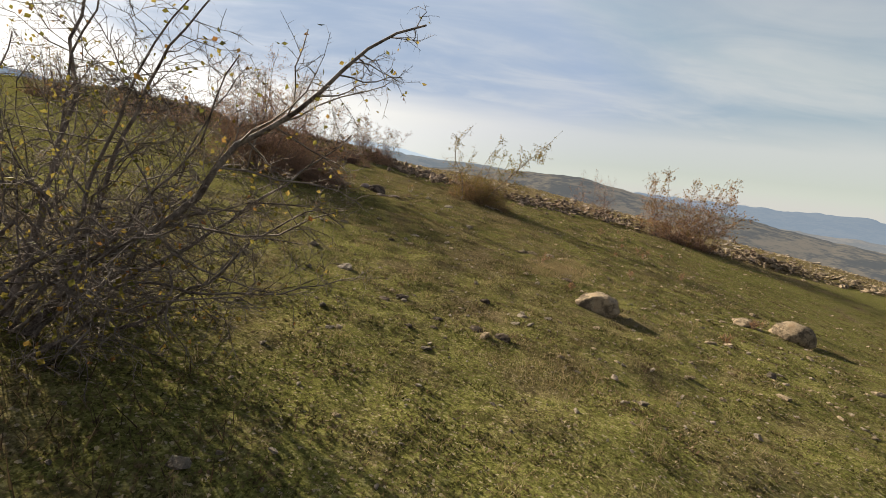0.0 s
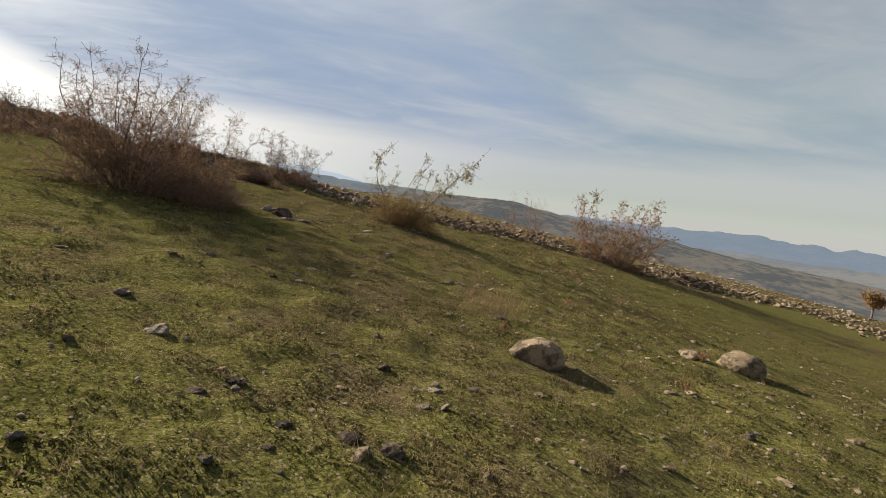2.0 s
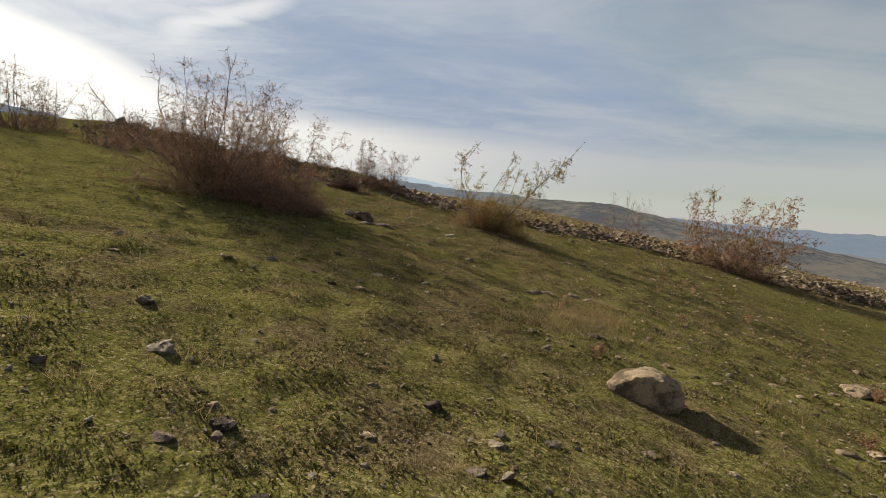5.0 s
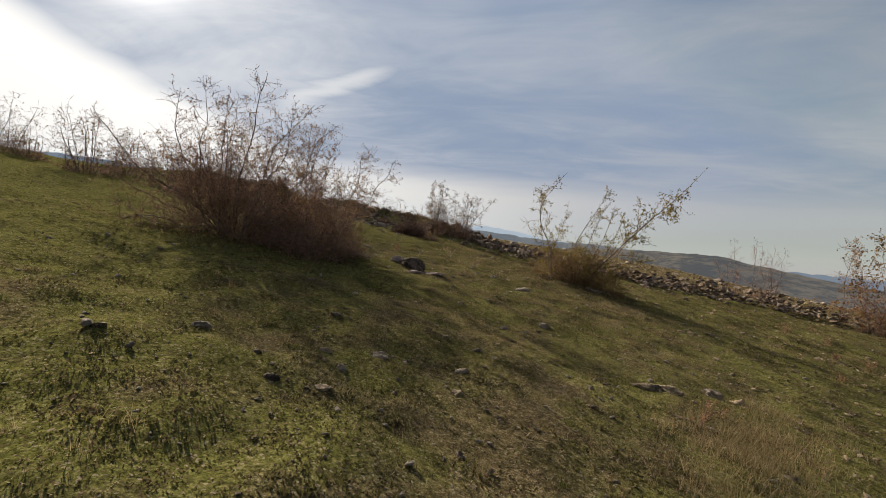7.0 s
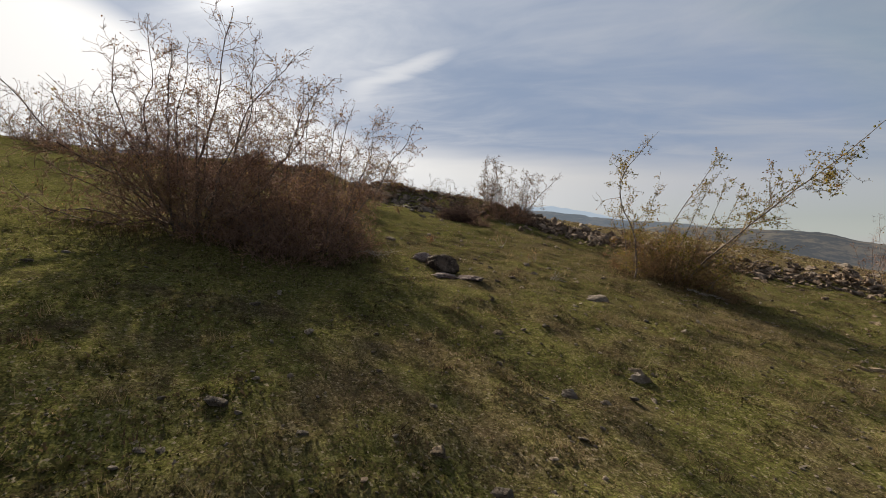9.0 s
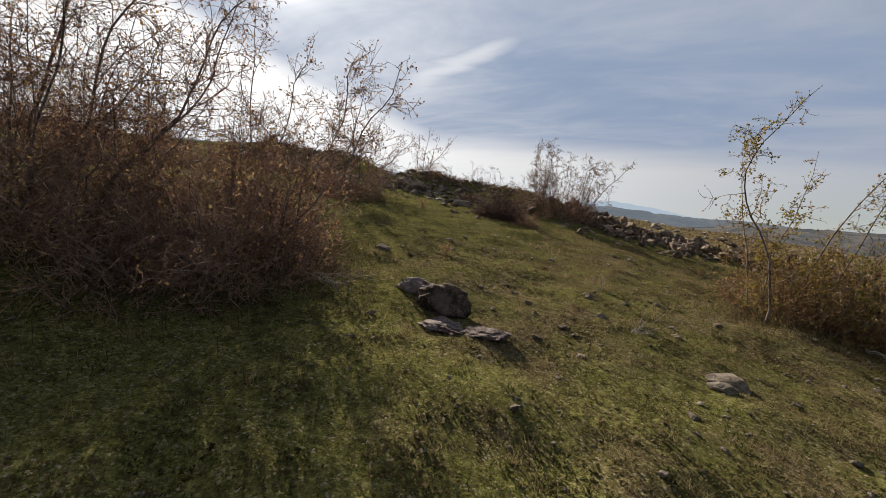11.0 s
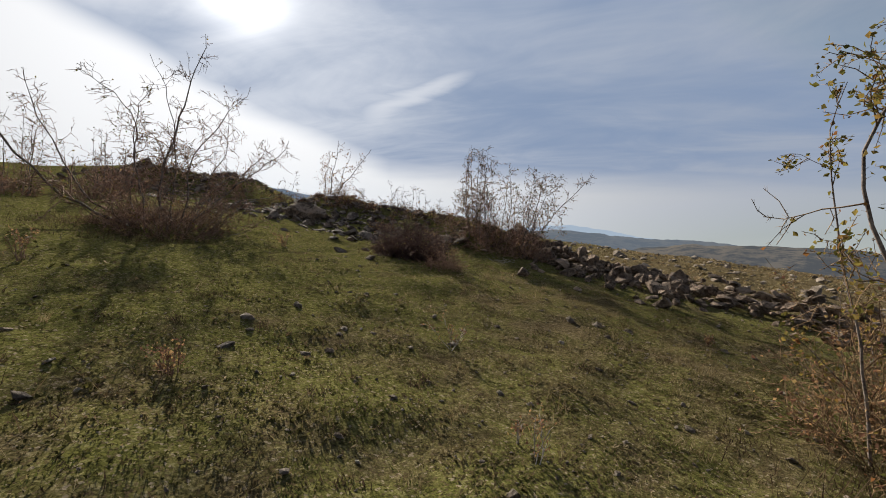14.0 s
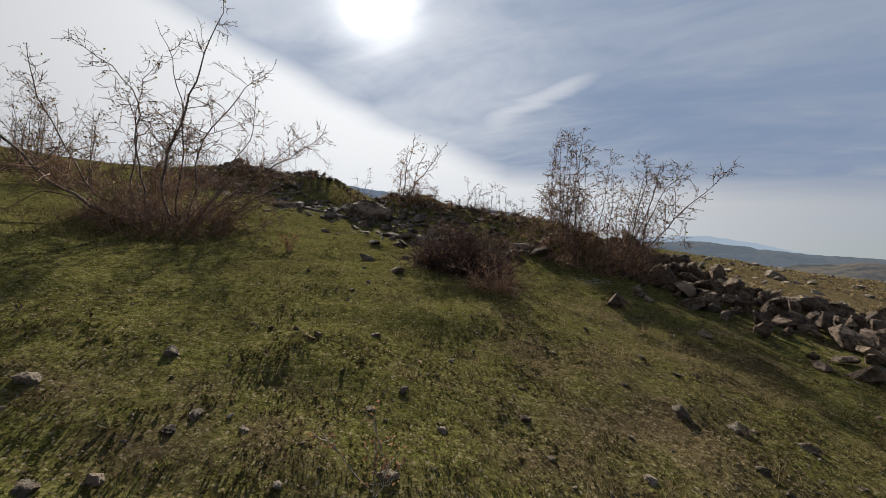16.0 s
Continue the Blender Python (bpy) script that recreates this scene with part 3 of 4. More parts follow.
def joined_stones(name, label, spots, mat, seed):
    """Many stones in one mesh. spots: x, y, z, size."""
    rng = np.random.RandomState(seed)
    shapes = []
    for me in CHIPS:
        v = np.empty(len(me.vertices) * 3, np.float32)
        me.vertices.foreach_get("co", v)
        me.calc_loop_triangles()
        f = np.empty(len(me.loop_triangles) * 3, np.int32)
        me.loop_triangles.foreach_get("vertices", f)
        shapes.append((v.reshape(-1, 3), f.reshape(-1, 3)))
    verts, faces, base = [], [], 0
    for x, y, z, s in spots:
        v, f = shapes[rng.randint(len(shapes))]
        m = np.array(Euler(rng.uniform(-0.5, 0.5, 3) + (0, 0, rng.uniform(0, 6.3))).to_matrix())
        verts.append((v * (s * 1.2, s, s * 0.85)) @ m.T + (x, y, z))
        faces.append(f + base)
        base += len(v)
    ob = new(name, raw_mesh(name, np.concatenate(verts), [np.concatenate(faces)], mat))
    return tagged(ob, label, "stones", kind="stuff")


def gravel():
    rng = np.random.RandomState(8)
    n = 7000
    y = rng.uniform(0, 29, n)
    x = 1.6 - 0.14 * y + rng.normal(4.5, 5.2, n)
    s = np.minimum(0.06, 0.011 * np.exp(np.abs(rng.normal(0, 0.6, n))))
    joined_stones("gravel", "small pale stone chips scattered in the turf", np.stack([x, y, height(x, y) + s * 0.3, s], -1), STONE, 9)


gravel()


def slope_stones():
    rng = np.random.RandomState(28)
    n = 1500
    y, x = rng.uniform(4, 30, n), rng.uniform(3.5, 20, n)
    s = np.minimum(0.13, 0.026 * np.exp(np.abs(rng.normal(0, 0.6, n))))
    joined_stones("slope_rubble", "pale stones strewn over the lower slope", np.stack([x, y, height(x, y) + s * 0.15, s], -1), PALE, 29)


slope_stones()


def field_stones():
    rng = np.random.RandomState(18)
    n = 900
    y = 30.5 + 20 * rng.rand(n) ** 1.5
    x = rng.uniform(-9, 40, n)
    s = np.minimum(0.4, 0.08 * np.exp(np.abs(rng.normal(0, 0.6, n))))
    joined_stones("field_rubble", "grey and pale stones strewn over the dry land beyond the wall", np.stack([x, y, height(x, y) + s * 0.25, s], -1), STONE, 19)


field_stones()


def bank_rubble():
    rng = np.random.RandomState(38)
    n = 1300
    x = rng.uniform(-22, -6.8, n)
    y = 28.0 - 0.16 * np.abs(x + 11) + rng.normal(0, 1.3, n)
    s = np.minimum(0.30, 0.065 * np.exp(np.abs(rng.normal(0, 0.65, n))))
    joined_stones("bank_stones", "dark lichened stones tumbled over the earth bank", np.stack([x, y, height(x, y) + s * 0.08, s], -1), BANKROCK, 39)


bank_rubble()


# ---- dry stone wall ----
WALL = [(-6.2, 30.1), (-3.2, 29.0), (-0.3, 27.9), (2.6, 28.2), (6.0, 30.0), (9.6, 30.6), (14.2, 30.5), (18.0, 30.4), (23.0, 31.0), (28.0, 31.2), (31.0, 29.4), (32.6, 25.2), (34.5, 20.0), (36.5, 14.0)]


def wall_spots(rng, lo, hi, per_metre, wide, tall, big=1.0):
    """Stones heaped along a stretch of the tumbled wall."""
    out, run = [], 0.0
    for (ax, ay), (bx, by) in zip(WALL, WALL[1:]):
        length = math.hypot(bx - ax, by - ay)
        for _ in range(int(length * per_metre)):
            t = rng.random()
            if not lo <= ax + (bx - ax) * t < hi:
                continue
            off = rng.gauss(0, wide)
            x, y = ax + (bx - ax) * t - (by - ay) / length * off, ay + (by - ay) * t + (bx - ax) / length * off
            s = min(0.28, 0.085 * math.exp(abs(rng.gauss(0, 0.5)))) * big
            top = tall * math.exp(-(off / (wide * 1.1)) ** 2) * (0.65 + 0.6 * float(value_noise(run + t * length, 0, 1.7, 13) + 0.5))
            out.append((x, y, at(x, y) + s * 0.3 + rng.random() ** 0.7 * top, s))
        run += length
    return out


def build_wall():
    rng = random.Random(31)
    wall = tagged(new("dry_stone_wall"), "tumbled dry stone wall of grey limestone rubble", "wall", kind="structure")
    shapes = [chip_mesh("stone", 300 + i, GREYROCK, random.Random(i + 50).uniform(0.65, 1.0)) for i in range(12)]
    near = wall_spots(rng, -6.5, -0.8, 40, 0.9, 0.24, 1.05)
    for x, y, z, s in near[:300]:
        ob = new("stone", rng.choice(shapes))
        ob.matrix_world = pose(x, y, z, rng.uniform(-60, 60), rng.uniform(-60, 60), rng.uniform(0, 360)) @ Matrix.Diagonal((s * 1.15, s * 0.95, s * 0.95, 1))
        ob.parent = wall
    # this stretch's sunlight is put into its colour by the paler stone
    far = joined_stones("rubble", "pale sunlit rubble at the end of the wall", wall_spots(rng, 19.0, 40, 34, 0.9, 0.42), PALE, 35)
    far.parent = wall
    del far["category"]
    rest = wall_spots(rng, -0.8, 24, 30, 0.5, 0.62) + [p for p in wall_spots(rng, -6.5, 8, 26, 1.3, 0.1)]
    ob = joined_stones("rubble", "grey limestone rubble of the wall further off", rest, GREYROCK, 33)
    del ob["category"]
    ob.parent = wall


# ---- shrubs ----
class Wood:
    def __init__(self):
        self.v, self.f4, self.f3, self.n = [], [], [], 0

    def tube(self, pts, r0, r1, sides=5):
        pts = np.asarray(pts, float)
        n = len(pts)
        d = np.gradient(pts, axis=0)
        d /= np.linalg.norm(d, axis=1)[:, None] + 1e-9
        ref = np.array([0.3, 0.9, 0.1]) if abs(d[0][1]) < 0.8 else np.array([1.0, 0.1, 0.2])
        a = np.cross(d, ref)
        a /= np.linalg.norm(a, axis=1)[:, None] + 1e-9
        b = np.cross(d, a)
        r = np.linspace(r0, r1, n)[:, None, None]
        ang = np.arange(sides) * 2 * math.pi / sides
        ring = pts[:, None] + r * (np.cos(ang)[None, :, None] * a[:, None] + np.sin(ang)[None, :, None] * b[:, None])
        self.v.append(ring.reshape(-1, 3))
        i = (np.arange(n - 1)[:, None] * sides + np.arange(sides)[None]).ravel()
        j = (np.arange(n - 1)[:, None] * sides + (np.arange(sides)[None] + 1) % sides).ravel()
        self.f4.append(np.stack([i, j, j + sides, i + sides], -1) + self.n)
        self.n += n * sides

    def limbs(self, start, way, length, r0, r1, rng, steps=5, kink=0.25, lift=0.05):
        """Many crooked limbs at once, three-sided and tapered. Gives their lines back, (k, steps + 1, 3)."""
        k = len(start)
        if not k:
            return np.zeros((0, steps + 1, 3))
        d = way / (np.linalg.norm(way, axis=1)[:, None] + 1e-9)
        line = [start]
        for _ in range(steps):
            d = d + rng.normal(0, kink, (k, 3)) + (0, 0, lift)
            d /= np.linalg.norm(d, axis=1)[:, None] + 1e-9
            line.append(line[-1] + d * (length / steps)[:, None])
        P = np.stack(line, 1)
        a = np.cross(d, rng.normal(size=(k, 3)))
        a /= np.linalg.norm(a, axis=1)[:, None] + 1e-9
        b = np.cross(d, a)
        r = r0[:, None] + (r1 - r0)[:, None] * np.linspace(0, 1, steps + 1)[None]
        ring = np.stack([P + r[:, :, None] * (math.cos(q * 2.0944) * a + math.sin(q * 2.0944) * b)[:, None] for q in range(3)], 2)
        self.v.append(ring.reshape(-1, 3))
        o = (np.arange(k) * 3 * (steps + 1))[:, None] + np.arange(steps)[None] * 3
        o = o.ravel() + self.n
        for q in range(3):
            t = (q + 1) % 3
            self.f4.append(np.stack([o + q, o + t, o + 3 + t, o + 3 + q], -1))
        self.n += k * 3 * (steps + 1)
        return P

    def spurs(self, start, way, length, radius, rng):
        """Thorns and short spurs, each a thin spike. Gives the tips back."""
        k = len(start)
        if not k:
            return np.zeros((0, 3))
        way = way / (np.linalg.norm(way, axis=1)[:, None] + 1e-9)
        a = np.cross(way, rng.normal(size=(k, 3)))
        a /= np.linalg.norm(a, axis=1)[:, None] + 1e-9
        b = np.cross(way, a)
        v = np.empty((k, 4, 3))
        for q in range(3):
            v[:, q] = start + (math.cos(q * 2.0944) * a + math.sin(q * 2.0944) * b) * radius[:, None]
        v[:, 3] = start + way * length[:, None]
        o = (np.arange(k) * 4 + self.n)[:, None]
        self.f3.append(np.concatenate([o + [[q, (q + 1) % 3, 3]] for q in range(3)]))
        self.v.append(v.reshape(-1, 3))
        self.n += k * 4
        return v[:, 3]

    def part(self, name, mat, parent, label="", kind=""):
        if not self.v:
            return None
        faces = [np.concatenate(f) for f in (self.f4, self.f3) if f]
        return raw_part(name, np.concatenate(self.v), faces, mat, parent, label, kind, True)


def leaf_part(name, spots, size, mat, parent, rng, label=""):
    """Small folded leaves, each of two triangles."""
    k = len(spots)
    if not k:
        return
    a = rng.normal(size=(k, 3))
    a /= np.linalg.norm(a, axis=1)[:, None]
    b = np.cross(a, rng.normal(size=(k, 3)))
    b /= np.linalg.norm(b, axis=1)[:, None]
    c = np.cross(a, b)
    s = (size * rng.uniform(0.6, 1.3, k))[:, None]
    p = spots + rng.normal(0, 0.012, (k, 3))
    v = np.stack([p, p + a * s * 0.5 + b * s * 0.38 + c * s * 0.15, p + a * s, p + a * s * 0.5 - b * s * 0.38 + c * s * 0.15], 1)
    o = (np.arange(k) * 4)[:, None]
    raw_part(name, v.reshape(-1, 3), [np.concatenate([o + [[0, 1, 2]], o + [[0, 2, 3]]])], mat, parent, label, "stuff")


def stem_line(base, az, lean, length, rng, curve=0.0, wander=0.15, steps=16):
    """A crooked stem from base: azimuth and lean from upright in degrees, the lean one number (curve then bends it up) or its
    course from foot to tip."""
    pts, p = [np.array(base, float)], np.array(base, float)
    az = radians(az)
    course = np.radians(lean if isinstance(lean, tuple) else (lean, lean - curve))
    bend, swing = 0.0, 0.0
    for i in range(steps):
        bend, swing = 0.55 * bend + rng.normal(0, wander), 0.55 * swing + rng.normal(0, wander * 1.3)
        lean2 = np.interp(i / (steps - 1), np.linspace(0, 1, len(course)), course) + bend
        p = p + length / steps * np.array([math.sin(az + swing) * math.sin(lean2), math.cos(az + swing) * math.sin(lean2), math.cos(lean2)])
        pts.append(p)
    return np.array(pts)


def along(line, t):
    """Places and directions at the shares t of a line."""
    i = np.clip(t, 0, 0.999) * (len(line) - 1)
    j = i.astype(int)
    d = line[j + 1] - line[j]
    return line[j] + d * (i - j)[:, None], d / (np.linalg.norm(d, axis=1)[:, None] + 1e-9)


def crooked(p, d, length, rng, steps=5, kink=0.3, lift=0.05):
    pts = [p]
    for _ in range(steps):
        d = d + rng.normal(0, kink, 3) + (0, 0, lift)
        d = d / np.linalg.norm(d)
        pts.append(pts[-1] + d * length / steps)
    return np.array(pts)


def sprout(P, counts, rng, lo=0.1, hi=1.0):
    """Places and directions at random along many lines; counts: how many on each."""
    idx = np.repeat(np.arange(len(P)), counts)
    f = rng.uniform(lo, hi, len(idx))
    i = np.minimum(f, 0.999) * (P.shape[1] - 1)
    j = i.astype(int)
    d = P[idx, j + 1] - P[idx, j]
    return P[idx, j] + d * (i - j)[:, None], d / (np.linalg.norm(d, axis=1)[:, None] + 1e-9), f, idx


def aside(d, rng, lo, hi, up=0.0):
    """Directions that leave d at an angle between lo and hi radians."""
    out = rng.normal(size=d.shape)
    out[:, 2] += up
    out -= d * (out * d).sum(1)[:, None]
    out /= np.linalg.norm(out, axis=1)[:, None] + 1e-9
    turn = rng.uniform(lo, hi, len(d))[:, None]
    return d * np.cos(turn) + out * np.sin(turn)


def whole(x, rng):
    """Round up or down at random, so that the mean stays."""
    return (x + rng.rand(len(x))).astype(int)


def shrub(name, label, x, y, stems, mass, leaves, seed, thick=1.0, bark=BARK, twig=TWIG, side=7, mass_leaves=None, kink=0.16, shoots=13, spurs=24, reach=0.42):
    """A thorny bush. stems: (azimuth, lean, length, radius, curve[, dx, dy]); limbs leave them, shoots the limbs, spurs all three.
    mass: low canes from the ground, (rx, ry, height, number[, dx, dy]) each. side, shoots, spurs: how many to a metre."""
    rng = np.random.RandomState(seed)
    root = tagged(new(name), label, "shrub")
    root.location = (x, y, at(x, y))
    z0 = root.location.z
    lines, lens, radii = [], [], []
    for st in stems:
        az, lean, length, radius, curve = st[:5]
        dx, dy = st[5:7] if len(st) > 5 else rng.normal(0, 0.2, 2)
        line = stem_line((dx, dy, at(x + dx, y + dy) - z0 - 0.05), az, lean, length, rng, curve, kink)
        wood = Wood()
        wood.tube(line, radius, radius * 0.18, 5)
        wood.part("stem", bark, root)
        lines.append(line)
        lens.append(length)
        radii.append(radius)
    tips = []
    if lines:
        fine = Wood()
        L, S, R = np.array(lines), np.array(lens), np.array(radii)
        p, d, f, i = sprout(L, whole(S * side, rng), rng, 0.14, 0.98)
        ln = S[i] * reach * (1 - f) ** 0.6 * rng.uniform(0.35, 1.0, len(f)) + 0.10
        r = R[i] * (1 - 0.8 * f) * 0.38 + 0.0012 * thick
        B = fine.limbs(p, aside(d, rng, 0.6, 1.4, 0.1), ln, r, r * 0.4, rng, 5, 0.28, 0.0)
        p, d, f, i = sprout(B, whole(ln * shoots, rng), rng, 0.12, 1.0)
        sl = rng.uniform(0.08, 0.36, len(f)) * (1.15 - 0.5 * f) * np.minimum(1.0, ln[i] * 1.6 + 0.3)
        C = fine.limbs(p, aside(d, rng, 0.5, 1.4, 0.0), sl, np.full(len(f), 0.0023 * thick), np.full(len(f), 0.0011 * thick), rng, 2, 0.32, 0.0)
        for P, many in ((L, S * spurs * 0.8), (B, ln * spurs), (C, sl * spurs * 1.2)):
            p, d, f, i = sprout(P, whole(many, rng), rng, 0.12, 1.0)
            tips.append(fine.spurs(p, aside(d, rng, 0.6, 1.5), rng.uniform(0.015, 0.06, len(p)), np.full(len(p), 0.0015 * thick), rng))
        tips.append(C[:, -1])
        fine.part("twigwork", twig, root, "fine thorny twigs", "stuff")
        tips = np.concatenate(tips)
        mat, share, size = leaves
        # leaves hang on in patches
        patch = value_noise(tips[:, 0] * 1.0 + tips[:, 2] * 0.7 + x, tips[:, 1] + tips[:, 2] + y, 0.45, seed)
        leaf_part("foliage", tips[rng.rand(len(tips)) < share * np.clip(1 + 3.0 * patch, 0.1, 3)], size, mat, root, rng)
    thicket, bits = Wood(), []
    for mm in mass:
        rx, ry, h, count = mm[:4]
        ox, oy = mm[4:6] if len(mm) > 4 else (0, 0)
        r, a = np.sqrt(rng.rand(count)), rng.uniform(0, 2 * math.pi, count)
        px, py = ox + rx * r * np.cos(a) * 0.8, oy + ry * r * np.sin(a) * 0.8
        lump = np.maximum(0.3, 1 + 1.1 * value_noise(px + x, py + y, 0.5, seed) + 0.9 * value_noise(px + x, py + y, 1.1, seed + 5))
        start = np.stack([px, py, height(x + px, y + py) - z0 - 0.02], -1)
        way = np.stack([np.cos(a) * r * 0.8, np.sin(a) * r * 0.8, 0.9 - 0.3 * r], -1) + rng.normal(0, 0.25, (count, 3))
        ln = h * lump * np.maximum(0.22, 1.15 - 0.85 * r) * rng.uniform(0.55, 1.15, count)
        A = thicket.limbs(start, way, ln, np.full(count, 0.0034 * thick), np.full(count, 0.0012 * thick), rng, 4, 0.28, -0.03)
        p, d, f, i = sprout(A, whole(ln * 8 + 1, rng), rng, 0.1, 1.0)
        sl = rng.uniform(0.08, 0.32, len(f)) * np.minimum(1.0, 0.35 + ln[i])
        C = thicket.limbs(p, aside(d, rng, 0.4, 1.3), sl, np.full(len(f), 0.0022 * thick), np.full(len(f), 0.001 * thick), rng, 2, 0.3, 0.0)
        p, d, f, i = sprout(C, whole(sl * 14, rng), rng, 0.1, 1.0)
        bits += [C[:, -1], C[:, 1], thicket.spurs(p, aside(d, rng, 0.6, 1.4), rng.uniform(0.015, 0.06, len(p)), np.full(len(p), 0.0016 * thick), rng)]
    thicket.part("thicket", twig, root, "dense low tangle of thorny twigs", "stuff")
    if bits and mass_leaves:
        bits = np.concatenate(bits)
        lm, share, size = mass_leaves
        leaf_part("dry_foliage", bits[rng.rand(len(bits)) < share], size, lm, root, rng)
    return root


def fan(n, seed, lean=(5, 45), length=(1.2, 2.4), radius=(0.008, 0.018), curve=(-5, 30), rx=0.6, ry=0.6):
    """Stems that fan out from a wide base."""
    rng = random.Random(seed)
    out = []
    for i in range(n):
        dx, dy = rng.uniform(-rx, rx), rng.uniform(-ry, ry)
        az = math.degrees(math.atan2(dx, dy)) + rng.uniform(-50, 50)
        out.append((az, rng.uniform(*lean) * min(1, 0.3 + math.hypot(dx / rx, dy / ry)), rng.uniform(*length), rng.uniform(*radius), rng.uniform(*curve), dx, dy))
    return out


def dome(n, seed, wide, tall, lean=(5, 80), radius=(0.008, 0.018), base=0.35, short=0.7):
    """Stems that fill a rounded crown of that half-width and height."""
    rng = random.Random(seed)
    out = []
    for i in range(n):
        az, a = (i * 137.5 + rng.uniform(-25, 25)) % 360, rng.uniform(*lean)
        far = 1 / math.hypot(math.sin(radians(a)) / wide, math.cos(radians(a)) / tall) * rng.uniform(short, 1.05)
        b = base * rng.random()
        out.append((az, a, far, rng.uniform(*radius), rng.uniform(0, 25), b * math.sin(radians(az)), b * math.cos(radians(az))))
    return out


# hawthorn beside the start of the track
shrub("hawthorn", "leafless grey hawthorn with crooked limbs and few yellow leaves", -1.95, 1.35,
      [(82, (40, 52, 50, 48), 3.05, 0.034, 0, 0, 0), (54, (40, 52, 54, 50), 2.4, 0.022, 0, 0, 0), (64, (34, 72, 76, 70), 2.05, 0.014, 0, 0.05, 0), (88, 66, 2.0, 0.018, 4, 0.05, -0.1), (10, 12, 2.7, 0.024, 0, -0.2, 0.1), (75, 34, 2.4, 0.020, 0, -0.1, 0),
       (-40, 35, 2.4, 0.022, 10, -0.3, 0.2), (-90, 40, 2.3, 0.022, 10, -0.4, 0), (130, 45, 1.9, 0.018, 15, -0.2, -0.2), (40, 24, 2.4, 0.018, 5, -0.3, 0.5), (20, 50, 2.1, 0.018, 15, -0.2, 0.4), (80, 40, 2.4, 0.018, 5, -0.3, -0.2),
       (100, 76, 1.7, 0.012, 5, 0, -0.1), (35, 70, 1.6, 0.012, 10, -0.1, 0.2), (92, 60, 2.1, 0.013, 10, -0.1, 0), (105, 38, 2.3, 0.016, 0, -0.2, 0), (15, 65, 1.8, 0.013, 15, -0.4, 0.4), (0, 30, 2.2, 0.014, 5, -0.6, 0.5), (60, 20, 2.5, 0.016, 0, -0.5, 0.2)],
      [(1.2, 1.2, 1.0, 110, -0.8, 0.5), (0.7, 0.6, 0.5, 110, -0.1, -0.2)], (LEAF_YELLOW, 0.07, 0.034), 71, 0.95, twig=BARK, side=10, mass_leaves=(LEAF_YELLOW, 0.15, 0.034), kink=0.2, shoots=17, spurs=26)
# the large bush of the pasture and the lower one grown into it
shrub("thorn_bush", "large tangled leafless thorn bush, brown and purple", -6.35, 13.4,
      [(45, (-2, 2, 4), 3.9, 0.026, 0, -0.1, -0.1), (-135, (58, 46, 26), 3.5, 0.026, 0, -0.15, -0.2), (-135, (74, 86, 80), 2.7, 0.020, 0, -0.2, -0.3), (-115, (66, 76, 60), 2.5, 0.018, 0, -0.3, -0.2), (-135, (36, 26, 10), 3.4, 0.022, 0, -0.2, 0),
       (45, (10, 20, 24), 3.7, 0.022, 0, 0.1, 0.1), (45, (34, 40, 30), 3.6, 0.022, 0, 0.3, 0.2), (60, (22, 26, 12), 3.4, 0.020, 0, 0.3, 0.4), (-160, (14, 10, 4), 3.5, 0.018, 0, -0.3, -0.3), (110, (24, 18, 6), 3.2, 0.018, 0, 0.4, -0.2)]
      + dome(26, 3, 2.5, 3.2, (12, 80), (0.010, 0.020), 0.5) + dome(22, 8, 2.3, 2.2, (25, 78), (0.006, 0.012), 0.7),
      [(1.4, 1.1, 0.8, 130, 0.4, 0.2)], (LEAF_BROWN, 0.22, 0.030), 73, 1.8, side=8, shoots=14, spurs=15, kink=0.2, mass_leaves=(LEAF_BROWN, 0.2, 0.03))
shrub("thorn_bush", "lower spreading thorn bush with reddish twigs and shrivelled leaves", -5.25, 14.7,
      [(30, (10, 14, 8), 3.1, 0.018, 0, 0.1, 0.9), (60, (26, 32, 22), 2.9, 0.018, 0, 0.4, 0.5), (20, (5, 2, 8), 3.0, 0.016, 0, -0.6, 1.0), (-20, (4, 10, 6), 3.2, 0.016, 0, -0.8, 0.7)]
      + dome(40, 4, 2.0, 1.95, (10, 80), (0.008, 0.016), 0.9) + dome(24, 14, 1.8, 1.4, (25, 85), (0.006, 0.010), 1.1),
      [(1.5, 1.7, 1.05, 420), (0.9, 0.8, 0.7, 130, 0.5, -1.1)], (LEAF_BROWN, 0.32, 0.032), 74, 1.8, side=8, shoots=14, spurs=15, kink=0.2, mass_leaves=(LEAF_BROWN, 0.25, 0.03))
